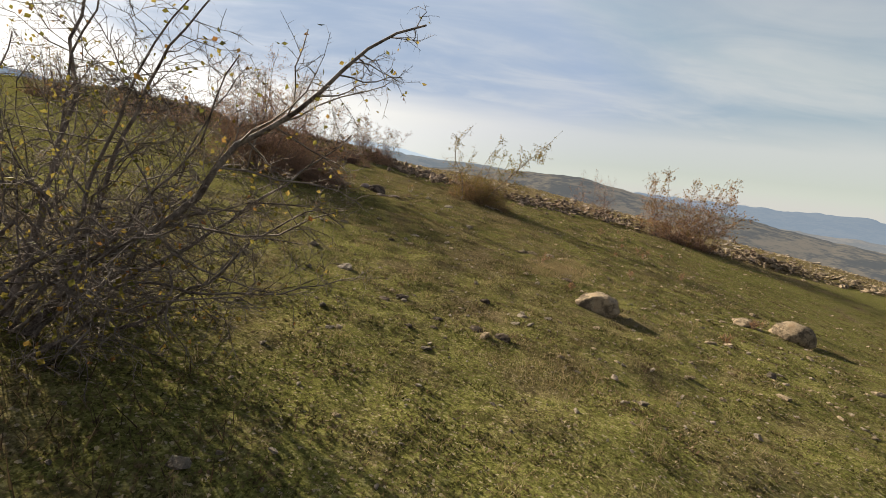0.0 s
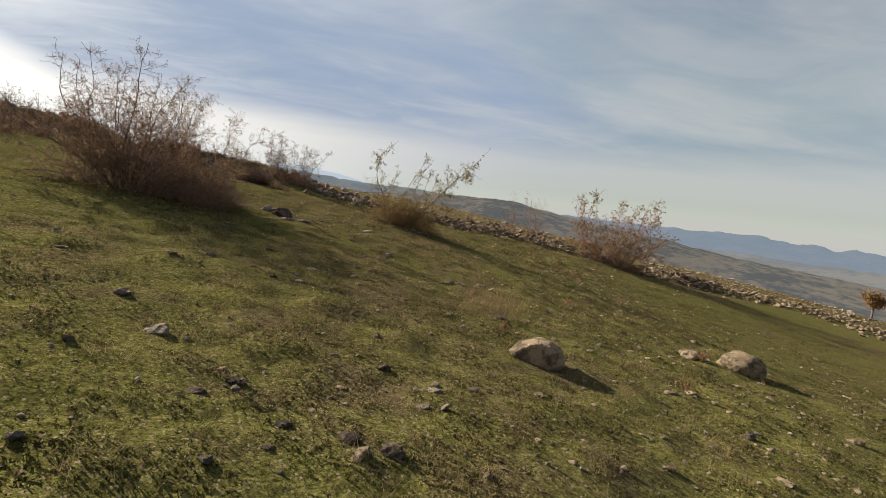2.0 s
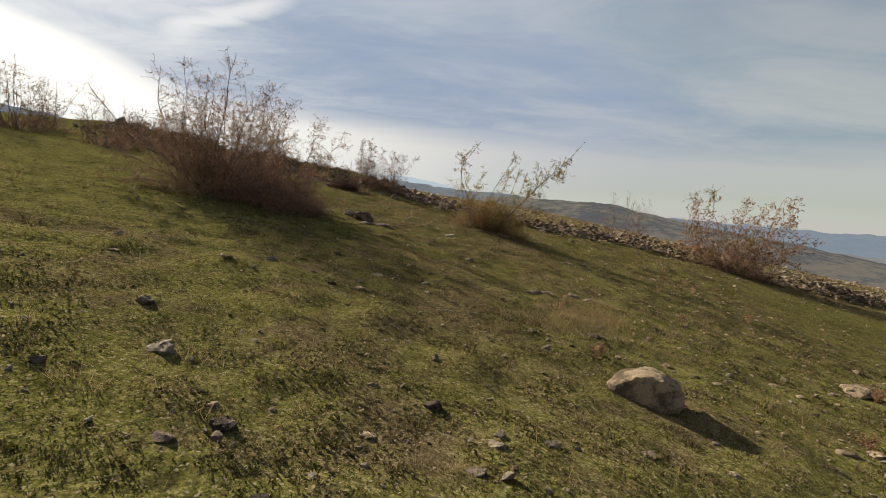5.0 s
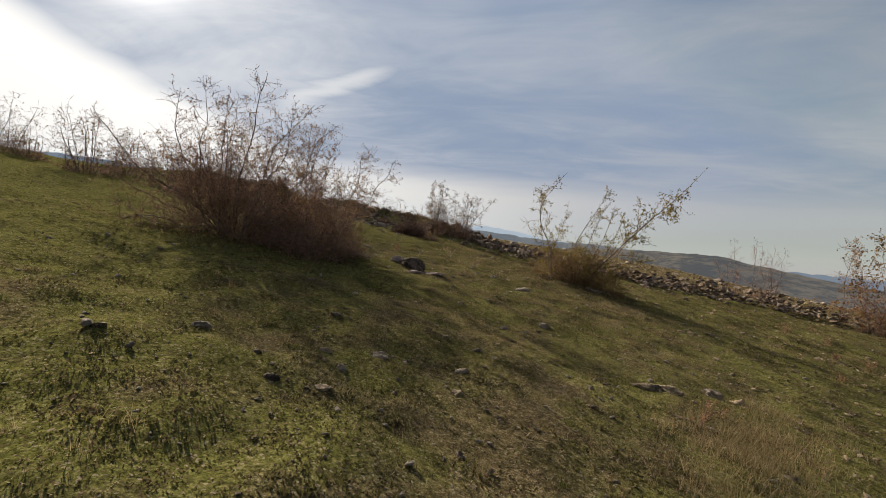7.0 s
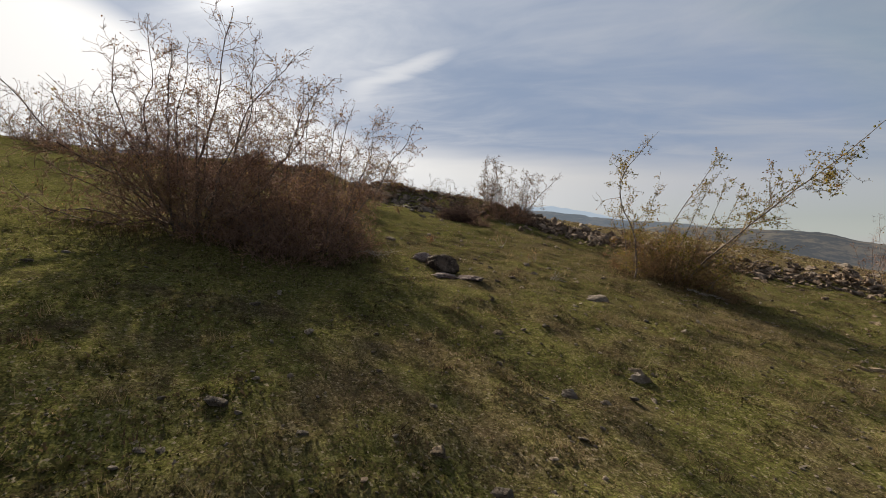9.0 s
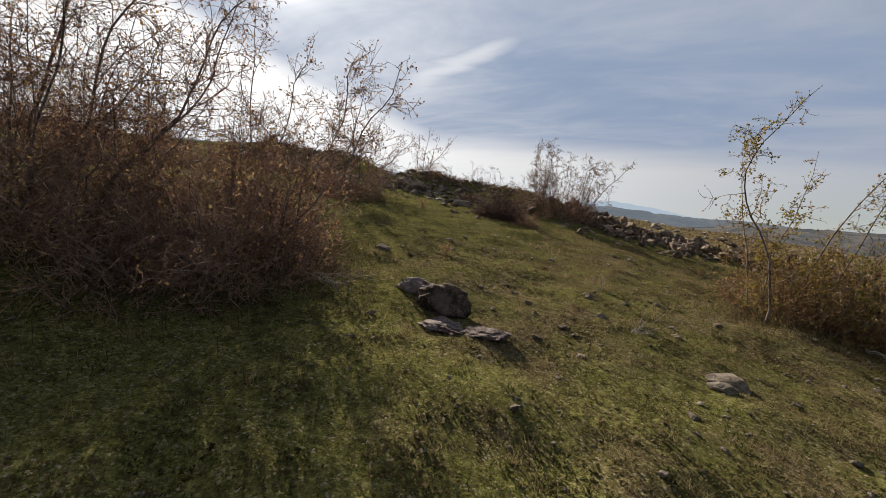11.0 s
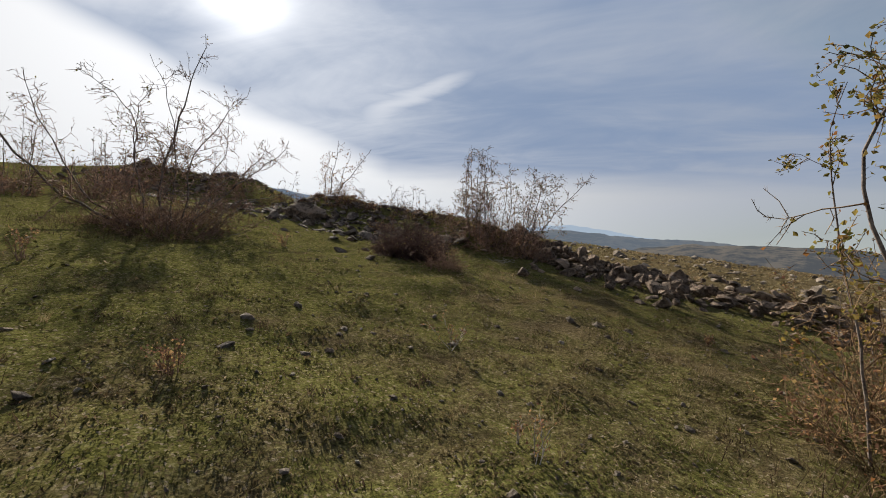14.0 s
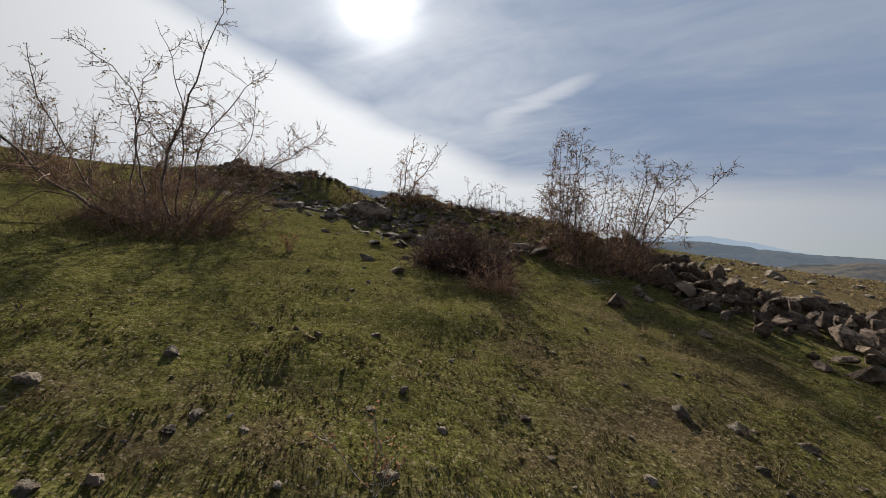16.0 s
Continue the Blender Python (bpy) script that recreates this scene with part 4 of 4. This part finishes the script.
# the bush with the leaning leafy stalk
shrub("rose_bush", "wild rose bush with yellow leaves and one long leaning stalk", 0.9, 21.1,
      [(134, (38, 45, 47, 52), 5.3, 0.024, 0, 0.35, -0.2), (120, (36, 42, 46), 3.4, 0.016, 0, 0.3, -0.1), (100, (-2, -12, -30, 0, 30, 38), 3.9, 0.022, 0, -0.72, -0.95), (95, (-8, -14, 4), 2.9, 0.014, 0, -0.95, -0.3), (80, (2, 12, 10), 2.7, 0.013, 0, -0.8, -0.6),
       (90, (8, 24, 24), 3.5, 0.018, 0, -0.35, -0.1), (85, (4, 14, 20), 3.0, 0.016, 0, 0.0, 0.0), (90, (10, 22, 14), 2.9, 0.015, 0, 0.25, 0.1), (95, (20, 30, 18), 2.7, 0.014, 0, 0.45, 0.1), (110, (45, 60, 70), 2.4, 0.012, 0, 0.7, -0.2)]
      + dome(26, 9, 1.5, 1.5, (8, 70), (0.006, 0.011), 1.0),
      [(0.8, 0.8, 1.2, 150, -0.6, 0), (0.7, 0.7, 1.3, 130, 0.2, -0.1), (0.7, 0.7, 0.9, 130, 0.9, -0.2)], (LEAF_YELLOW, 0.85, 0.042), 75, 1.8, twig=TANTWIG, side=6, shoots=11, spurs=20, mass_leaves=(LEAF_BROWN, 0.34, 0.036), kink=0.08, reach=0.26)
# bushes by the wall
shrub("thorn_bush", "clump of upright thorn shoots on a reddish thicket by the wall", -6.4, 28.0,
      fan(15, 12, (2, 14), (1.7, 2.8), (0.009, 0.015), (0, 10), 0.7, 0.4) + [(60, (12, 6, 0), 2.5, 0.016, 0, 1.1, 0), (55, (24, 40, 46, 34), 3.0, 0.018, 0, 1.2, 0), (50, (20, 30, 36), 2.6, 0.016, 0, 1.2, 0), (20, 8, 2.4, 0.016, 0, 1.0, 0.2), (50, 5, 2.3, 0.016, 0, 1.3, 0.3), (60, (16, 26, 20), 2.4, 0.014, 0, 1.0, 0.1)]
      + dome(22, 13, 1.7, 1.1, (20, 80), (0.006, 0.010), 1.1),
      [(1.5, 0.9, 0.85, 260, 0.55, 0)], (LEAF_OLIVE, 0.13, 0.038), 77, 2.2, side=9, shoots=12, spurs=16, kink=0.1, mass_leaves=(LEAF_BROWN, 0.25, 0.035), reach=0.3)
shrub("dense_bush", "low rounded dense dark reddish-brown bush", -7.0, 25.1, dome(34, 16, 0.78, 1.05, (5, 80), (0.005, 0.009), 0.3, 0.85), [(0.85, 0.8, 1.15, 640)], (LEAF_BROWN, 0.05, 0.025), 79, 1.9, twig=DARKTWIG, shoots=16, mass_leaves=(LEAF_BROWN, 0.16, 0.022))
shrub("dense_bush", "small brown dried tuft beside the dense bush", -5.5, 24.2, [], [(0.36, 0.32, 0.42, 120)], (LEAF_BROWN, 0.0, 0.03), 80, 1.4, mass_leaves=(LEAF_BROWN, 0.2, 0.025))
shrub("rose_bush", "thin bush with orange leaf tips growing at the wall", 15.2, 30.0,
      fan(18, 15, (4, 30), (2.8, 5.2), (0.016, 0.026), (-10, 6), 1.8, 0.6) + [(-80, 4, 4.2, 0.018, 0, -3.0, 0), (70, (14, 34, 52), 4.8, 0.02, 0, 1.4, 0), (60, (24, 44, 60), 4.4, 0.02, 0, 2.0, 0)] + dome(20, 25, 2.8, 2.2, (20, 80), (0.010, 0.016), 1.6),
      [(2.6, 1.2, 1.2, 190)], (LEAF_ORANGE, 0.45, 0.085), 81, 3.2, side=6, shoots=8, spurs=8, mass_leaves=(LEAF_BROWN, 0.2, 0.05))
shrub("thorn_bush", "thin pale leafless bush behind the wall", 9.6, 33.2, fan(11, 17, (5, 35), (1.8, 3.4), (0.012, 0.02), (0, 20), 1.2, 0.5), [(1.8, 0.8, 1.1, 110)], (LEAF_BROWN, 0.06, 0.06), 82, 2.2, side=5, shoots=8, spurs=10)
# the open bush of tall arching stems
shrub("thorn_bush", "open leafless thorn bush of tall arching stems", -10.15, 21.55,
      [(-158, (52, 47, 38, 22, 0), 4.7, 0.028, 0, -0.3, -0.5), (-150, (48, 38, 24), 3.4, 0.022, 0, -0.3, -0.4), (-166, (6, -4, 14, 56), 3.2, 0.020, 0, -0.2, -0.3), (14, (0, 6, 14, -3), 4.1, 0.028, 0, 0.0, 0.0), (14, (2, 10, 34, 30), 3.6, 0.018, 0, 0.05, 0.1), (14, (4, 0, -26, -16), 3.4, 0.018, 0, 0.0, 0.1),
       (14, (26, 46, 58, 28), 3.3, 0.022, 0, 0.1, 0.3), (20, (20, 36, 34), 3.0, 0.018, 0, 0.1, 0.3), (14, (50, 68, 60), 2.6, 0.016, 0, 0.2, 0.5), (-160, (20, 6, -8), 2.9, 0.016, 0, -0.3, -0.5), (0, (16, 22, 8), 3.0, 0.016, 0, -0.1, 0.4)]
      + dome(30, 19, 1.8, 1.3, (10, 80), (0.006, 0.011), 0.9),
      [(1.5, 1.3, 0.75, 330, -0.2, -0.1)], (LEAF_OLIVE, 0.10, 0.036), 83, 2.1, side=7, shoots=12, spurs=16, reach=0.32, kink=0.21, mass_leaves=(LEAF_BROWN, 0.2, 0.03))
# bushes along the crest
for i, (bx, by, bh, n, wide) in enumerate([(-17.2, 17.6, 3.1, 13, 1.3), (-16.0, 20.8, 2.2, 9, 1.2), (-24.5, 18.4, 3.0, 12, 1.6), (-21.0, 17.4, 1.5, 7, 1.1), (-15.6, 22.6, 2.0, 9, 1.2), (-19.0, 24.5, 2.0, 9, 1.5), (-28.0, 14.5, 2.6, 9, 1.6), (-15.0, 18.8, 2.0, 12, 1.3), (-19.2, 20.4, 2.6, 12, 1.6)]):
    shrub("thorn_bush", "leafless thorn bush on the brow of the hill", bx, by, fan(n, 30 + i, (4, 35), (bh * 0.6, bh), (0.010, 0.02), (0, 15), wide * 0.6, 0.5) + dome(8, 130 + i, wide, bh * 0.6, (25, 80)),
          [(wide, wide * 0.7, bh * 0.4, 90)], (LEAF_OLIVE, 0.16, 0.055), 90 + i, 2.5, side=5, shoots=7, spurs=7, mass_leaves=(LEAF_BROWN, 0.16, 0.05))
# growth on the earth bank
shrub("thorn_bush", "few tall forked shoots over russet growth on the bank", -13.0, 29.0, [(-50, (30, 36, 20), 2.6, 0.02, 0, -0.3, 0), (10, 8, 2.3, 0.02, 0, 0, 0), (70, (20, 50, 36), 2.4, 0.018, 0, 0.2, 0), (40, 15, 2.0, 0.016, 0, 0.3, 0)],
      [(1.3, 0.7, 0.7, 120)], (LEAF_BROWN, 0.2, 0.05), 101, 2.0, side=4, shoots=9, mass_leaves=(LEAF_ORANGE, 0.25, 0.04))
for i, (bx, by, r, h) in enumerate([(-8.6, 29.2, 1.3, 0.8), (-10.3, 29.4, 1.2, 0.9), (-11.8, 29.0, 1.0, 0.9), (-15.2, 28.6, 1.5, 0.9), (-17.5, 28.0, 1.6, 1.0), (-20.0, 27.2, 1.8, 1.1), (-9.5, 27.6, 0.6, 0.5)]):
    shrub("low_bush", "low dark scrub covering the stony bank", bx, by, fan(4, 60 + i, (5, 30), (0.5, 1.3), (0.006, 0.01), (0, 10), r * 0.6, 0.3), [(r, r * 0.6, h * 0.6, 110)], (LEAF_BROWN, 0.1, 0.05), 110 + i, 2.2, twig=DARKTWIG,
          shoots=9, spurs=8, mass_leaves=(LEAF_BROWN, 0.25, 0.04))


def tree(name, label, x, y, tall, wide, seed):
    """A small round-headed tree far down the slope."""
    rng = np.random.RandomState(seed)
    root = tagged(new(name), label, "tree")
    root.location = (x, y, at(x, y))
    wood, ends = Wood(), []
    wood.tube(stem_line((0, 0, -0.2), 20, 3, tall * 0.46, rng), 0.10, 0.07, 8)
    top = np.array([0, 0, tall * 0.36])
    for k in range(11):
        line = stem_line(top, k * 33 + rng.uniform(-15, 15), rng.uniform(15, 82), tall * rng.uniform(0.28, 0.52), rng, 20)
        wood.tube(line, 0.07, 0.015, 5)
        ends.append(line[3:])
    wood.part("trunk", BARK, root)
    ends = np.concatenate(ends)
    c = ends[rng.randint(len(ends), size=4200)] + rng.normal(0, wide * 0.075, (4200, 3))
    leaf_part("crown", c, 0.12, LEAF_BROWN, root, rng, "olive-brown autumn leaves")


tree("tree", "small round olive-brown tree beyond the wall", 44.0, 37.5, 2.9, 2.2, 201)


def dead_branch(x, y, az, length, seed):
    """A pale broken branch lying on the grass."""
    rng = np.random.RandomState(seed)
    root = tagged(new("dead_branch"), "pale dry broken branch lying on the grass", "branch")
    root.location = (x, y, at(x, y))
    for k in range(2):
        wood = Wood()
        line = stem_line((0, 0, 0.05), az + rng.uniform(-30, 30), 84, length * rng.uniform(0.6, 1.0), rng, 0, 0.12)
        line[:, 2] = height(x + line[:, 0], y + line[:, 1]) - root.location.z + 0.04 + 0.05 * rng.rand(len(line)) + 0.04 * k
        wood.tube(line, 0.007, 0.002, 5)
        for f in rng.randint(3, len(line) - 1, 6):
            q = line[f] - line[f - 1]
            q = q / np.linalg.norm(q) + rng.normal(0, 0.6, 3) * (1, 1, 0.5)
            q /= np.linalg.norm(q)
            side = Wood()
            side.tube([line[f], line[f] + q * 0.12, line[f] + q * 0.24 + (0, 0, 0.02)], 0.004, 0.0015, 4)
            side.part("twig", GREYTWIG, root)
        wood.part("stick", GREYTWIG, root)


shrub("thorn_bush", "low withered bramble against a dark rock", -8.0, 17.0, dome(14, 77, 0.9, 0.6, (20, 80), (0.004, 0.008), 0.5), [(0.8, 0.6, 0.45, 80)], (LEAF_BROWN, 0.10, 0.03), 141, 1.3, mass_leaves=(LEAF_BROWN, 0.2, 0.03))
shrub("low_bush", "dark withered scrub at the foot of a thorn bush", -6.2, 16.55, dome(12, 78, 0.9, 0.6, (20, 80), (0.004, 0.008), 0.5), [(0.9, 0.8, 0.5, 110)], (LEAF_BROWN, 0.10, 0.03), 142, 1.5, twig=DARKTWIG, mass_leaves=(LEAF_BROWN, 0.15, 0.03))
for bx, by, baz, bl, bs in ((-4.35, 15.15, 60, 0.9, 1), (-4.2, 15.3, 110, 0.7, 2), (-5.0, 26.9, 200, 0.8, 4), (1.3, 20.0, 80, 0.9, 5), (-1.2, 17.3, 20, 0.3, 6)):
    dead_branch(bx, by, baz, bl, bs)


def weed(x, y, tall, n, seed, mat, label):
    """A withered weed: forked stalks with small dry heads."""
    rng = np.random.RandomState(seed)
    root = tagged(new("weed"), label, "weed")
    root.location = (x, y, at(x, y))
    heads, forks = [], Wood()
    for k in range(n):
        wood = Wood()
        line = stem_line((rng.normal(0, tall * 0.08), rng.normal(0, tall * 0.08), -0.02), rng.uniform(0, 360), rng.uniform(4, 42), tall * rng.uniform(0.55, 1.0), rng, 0, 0.10, 7)
        wood.tube(line, 0.004, 0.0016, 4)
        for p, d in zip(*along(line, rng.uniform(0.3, 0.95, 5))):
            limb = crooked(p, d + rng.normal(0, 0.5, 3), tall * rng.uniform(0.12, 0.34), rng, 3, 0.2)
            forks.tube(limb, 0.0026, 0.001, 3)
            heads.append(limb[-2:] + rng.normal(0, 0.006, (2, 3)))
        wood.part("stalk", mat, root)
    forks.part("side_stalk", mat, root, "thin forked side growth", "stuff")
    heads = np.repeat(np.concatenate(heads), 2, 0)
    leaf_part("seed_head", heads, 0.022, LEAF_BROWN, root, rng)


for i, (wx, wy, wt, wn) in enumerate(((-2.03, 19.18, 0.34, 4), (-2.2, 19.3, 0.24, 3), (-3.4, 20.6, 0.45, 5))):
    weed(wx, wy, wt, wn, 400 + i, GREYTWIG, "pale forked dry weed stalks standing in the grass")
wrng = random.Random(41)
for i in range(26):
    wy = wrng.uniform(6, 27)
    wx = (wrng.uniform(4, 10) if i % 2 else wrng.uniform(-9, 1.5)) if wy > 14 or i % 2 else wrng.uniform(2.5, 6)
    weed(wx, wy, wrng.uniform(0.18, 0.42), wrng.randint(6, 12), 430 + i, TWIG, "brown withered weed tuft on the slope")


# ---- grass ----
def blades(name, label, x, y, length, width, lean, mat, seed, gaps=-9.0):
    """Grass blades as single triangles, thin where the turf is worn."""
    keep = value_noise(x, y, 0.22, 41) + 0.8 * value_noise(x, y, 0.6, 43) + 0.5 * value_noise(x, y, 2.2, 45) > gaps
    x, y, length, width, lean = x[keep], y[keep], length[keep], width[keep], lean[keep]
    rng = np.random.RandomState(seed)
    k = len(x)
    z = height(x, y)
    a = rng.uniform(0, 2 * math.pi, k)
    side = np.stack([np.cos(a), np.sin(a), 0 * a], -1)
    b = rng.uniform(0, 2 * math.pi, k)
    p = np.stack([x, y, z - 0.004], -1)
    tip = p + np.stack([np.cos(b) * lean * length, np.sin(b) * lean * length, length], -1)
    v = np.stack([p - side * width[:, None], p + side * width[:, None], tip], 1).reshape(-1, 3)
    ob = new(name, raw_mesh(name, v, [np.arange(3 * k).reshape(-1, 3)], mat))
    return tagged(ob, label, "grass", kind="stuff")


def clumped(rng, n, per, x0, y, sx, r):
    """n clumps of blades beside the track's line."""
    cx = x0(y) + sx * rng.normal(0, 1, n)
    X = np.repeat(cx, per) + rng.normal(0, 1, n * per) * np.repeat(r, per)
    Y = np.repeat(y, per) + rng.normal(0, 1, n * per) * np.repeat(r, per)
    return X, Y


def rosettes(name, label, x, y, size, per, mat, seed, gaps):
    """Low tufts of turf: leaves spread from one root, so that each tuft has a tone of its own."""
    rng = np.random.RandomState(seed)
    keep = value_noise(x, y, 0.22, 41) + 0.8 * value_noise(x, y, 0.6, 43) + 0.5 * value_noise(x, y, 2.2, 45) > gaps
    x, y, size = x[keep], y[keep], size[keep]
    n = len(x)
    size = size * np.maximum(0.35, 1 + 1.3 * value_noise(x, y, 0.35, 4))
    root = np.stack([x, y, height(x, y) - 0.006], -1)
    v = np.empty((n, 1 + 2 * per, 3))
    v[:, 0] = root
    for k in range(per):
        a = rng.uniform(0, 2 * math.pi, n)
        up, out = rng.uniform(0.08, 0.6, n) * size, rng.uniform(0.35, 1.0, n) * size
        mid = root + np.stack([np.cos(a) * out, np.sin(a) * out, up + 0.006], -1)
        w = size * rng.uniform(0.12, 0.30, n)
        side = np.stack([-np.sin(a) * w, np.cos(a) * w, rng.normal(0, 0.3, n) * w], -1)
        v[:, 1 + 2 * k], v[:, 2 + 2 * k] = mid - side, mid + side
    o = (np.arange(n) * (1 + 2 * per))[:, None]
    faces = np.concatenate([o + [[0, 1 + 2 * k, 2 + 2 * k]] for k in range(per)])
    ob = new(name, raw_mesh(name, v.reshape(-1, 3), [faces], mat))
    return tagged(ob, label, "grass", kind="stuff")


def grow():
    rng = np.random.RandomState(77)
    # close turf
    n = 200000
    y = rng.uniform(-1, 26, n)
    x = track_x(y) - 0.3 + 3.0 * rng.normal(0, 1, n)
    rosettes("grass", "short green and yellowing turf of the pasture", x, y, rng.uniform(0.009, 0.026, n), 3, GRASS, 1, -0.6)
    # turf further off
    n = 64000
    y = rng.uniform(2, 31, n)
    x = np.where(rng.rand(n) < 0.55, -2.0 + 7.0 * rng.normal(0, 1, n), 8.0 + 6.0 * rng.normal(0, 1, n))
    rosettes("grass", "short turf on the wider slope", x, y, rng.uniform(0.018, 0.044, n), 3, GRASS, 2, -0.5)
    n = 42000
    y = rng.uniform(5, 31, n)
    x = rng.uniform(4.5, 24, n)
    rosettes("grass", "rougher turf of the lower slope", x, y, rng.uniform(0.025, 0.065, n), 3, GRASS, 12, -0.35)
    # rough dry land beyond the wall
    n = 16000
    y = rng.uniform(29.5, 52, n)
    x = rng.uniform(-9, 40, n)
    rosettes("grass", "rough dry grass beyond the wall", x, y, rng.uniform(0.05, 0.16, n), 4, STRAW, 6, -0.3)
    # dark green tussocks
    n = 700
    y = rng.uniform(0, 26, n)
    X, Y = clumped(rng, n, 80, lambda v: track_x(v) - 0.2, y, 4.6, rng.uniform(0.03, 0.09, n))
    k = len(X)
    blades("tussock", "dark green grass tussocks", X, Y, rng.uniform(0.007, 0.020, k), rng.uniform(0.0025, 0.005, k), rng.uniform(0.7, 2.2, k), TUSSOCK, 3)
    # dark withered cushions
    n = 1300
    y = rng.uniform(0.5, 27, n)
    X, Y = clumped(rng, n, 56, lambda v: track_x(v) + 0.2, y, 4.4, rng.uniform(0.02, 0.06, n))
    k = len(X)
    blades("cushions", "dark brown withered cushions of moss and weeds", X, Y, rng.uniform(0.006, 0.018, k), rng.uniform(0.0025, 0.006, k), rng.uniform(0.6, 2.2, k), WITHERED, 13)
    # scattered taller tufts that throw small shadows
    for name, label, mat, n, lo, hi, seed in (("tufts", "dark green tufts over the whole slope", TUSSOCK, 700, 0.015, 0.045, 23), ("brown_tufts", "brown withered tufts over the whole slope", WITHERED, 500, 0.02, 0.06, 24)):
        y = rng.uniform(3, 28, n)
        X, Y = clumped(rng, n, 44, lambda v: np.where(np.arange(len(v)) % 2, -1.0, 9.0), y, 4.6, rng.uniform(0.03, 0.10, n))
        k = len(X)
        blades(name, label, X, Y, rng.uniform(lo, hi, k), rng.uniform(0.0025, 0.006, k), rng.uniform(0.1, 1.1, k), mat, seed)
    # dead leaves and bits of straw lying in the turf
    n = 70000
    Y = rng.uniform(-0.5, 24, n)
    X = track_x(Y) - 0.2 + 3.2 * rng.normal(0, 1, n)
    blades("litter", "dead leaves and bits of straw in the turf", X, Y, rng.uniform(0.008, 0.018, n), rng.uniform(0.003, 0.009, n), rng.uniform(0.4, 1.8, n), STRAW, 5)
    # withered growth at the feet of the bushes
    m = 700
    feet = [(-4.7, 15.7, 0.45), (-4.4, 14.6, 0.5), (-4.6, 13.4, 0.55), (-5.3, 16.5, 0.5), (-6.2, 12.2, 0.6), (-9.4, 20.6, 0.6), (-10.9, 20.4, 0.6), (1.4, 20.2, 0.6), (0.1, 20.2, 0.5), (-1.4, 0.6, 0.6)]
    X = np.concatenate([rng.normal(cx, r, m) for cx, cy, r in feet])
    Y = np.concatenate([rng.normal(cy, r * 0.8, m) for cx, cy, r in feet])
    k = len(X)
    blades("withered_growth", "dark withered grass and weeds round the bushes", X, Y, rng.uniform(0.05, 0.20, k), rng.uniform(0.0018, 0.004, k), rng.uniform(0.1, 0.9, k), WITHERED, 25)
    # single dry stalks
    n = 5000
    Y = rng.uniform(0.5, 26, n)
    X = track_x(Y) + 4.0 * rng.normal(0, 1, n)
    blades("dry_stalks", "thin pale dry grass stalks standing singly", X, Y, rng.uniform(0.05, 0.15, n), rng.uniform(0.0008, 0.0016, n), rng.uniform(0.1, 1.0, n), STRAW, 15)
    # pale dry tufts
    n = 520
    y = rng.uniform(0, 26, n)
    X, Y = clumped(rng, n, 26, lambda v: track_x(v) + 0.8, y, 4.0, rng.uniform(0.02, 0.07, n))
    n = 420
    y = rng.uniform(5, 28, n)
    X2, Y2 = clumped(rng, n, 24, lambda v: 7.5 + 0 * v, y, 4.0, rng.uniform(0.03, 0.10, n))
    X, Y = np.append(X, X2), np.append(Y, Y2)
    for cx, cy, r, m in ((3.6, 11.6, 0.5, 1600), (3.1, 10.6, 0.35, 900), (3.0, 9.8, 0.45, 1200), (1.5, 3.1, 0.3, 500), (2.4, 9.2, 0.3, 600), (5.2, 8.2, 0.3, 400), (2.63, 10.08, 0.28, 520), (3.36, 10.89, 0.28, 520), (3.06, 10.52, 0.28, 520), (3.74, 12.43, 0.28, 520), (3.20, 11.27, 0.28, 520)):
        X, Y = np.append(X, rng.normal(cx, r, m)), np.append(Y, rng.normal(cy, r * 0.7, m))
    k = len(X)
    blades("dry_grass", "pale dry straw-coloured grass tufts", X, Y, rng.uniform(0.04, 0.16, k), rng.uniform(0.001, 0.0024, k), rng.uniform(0.1, 0.9, k), STRAW, 4)


grow()
build_wall()
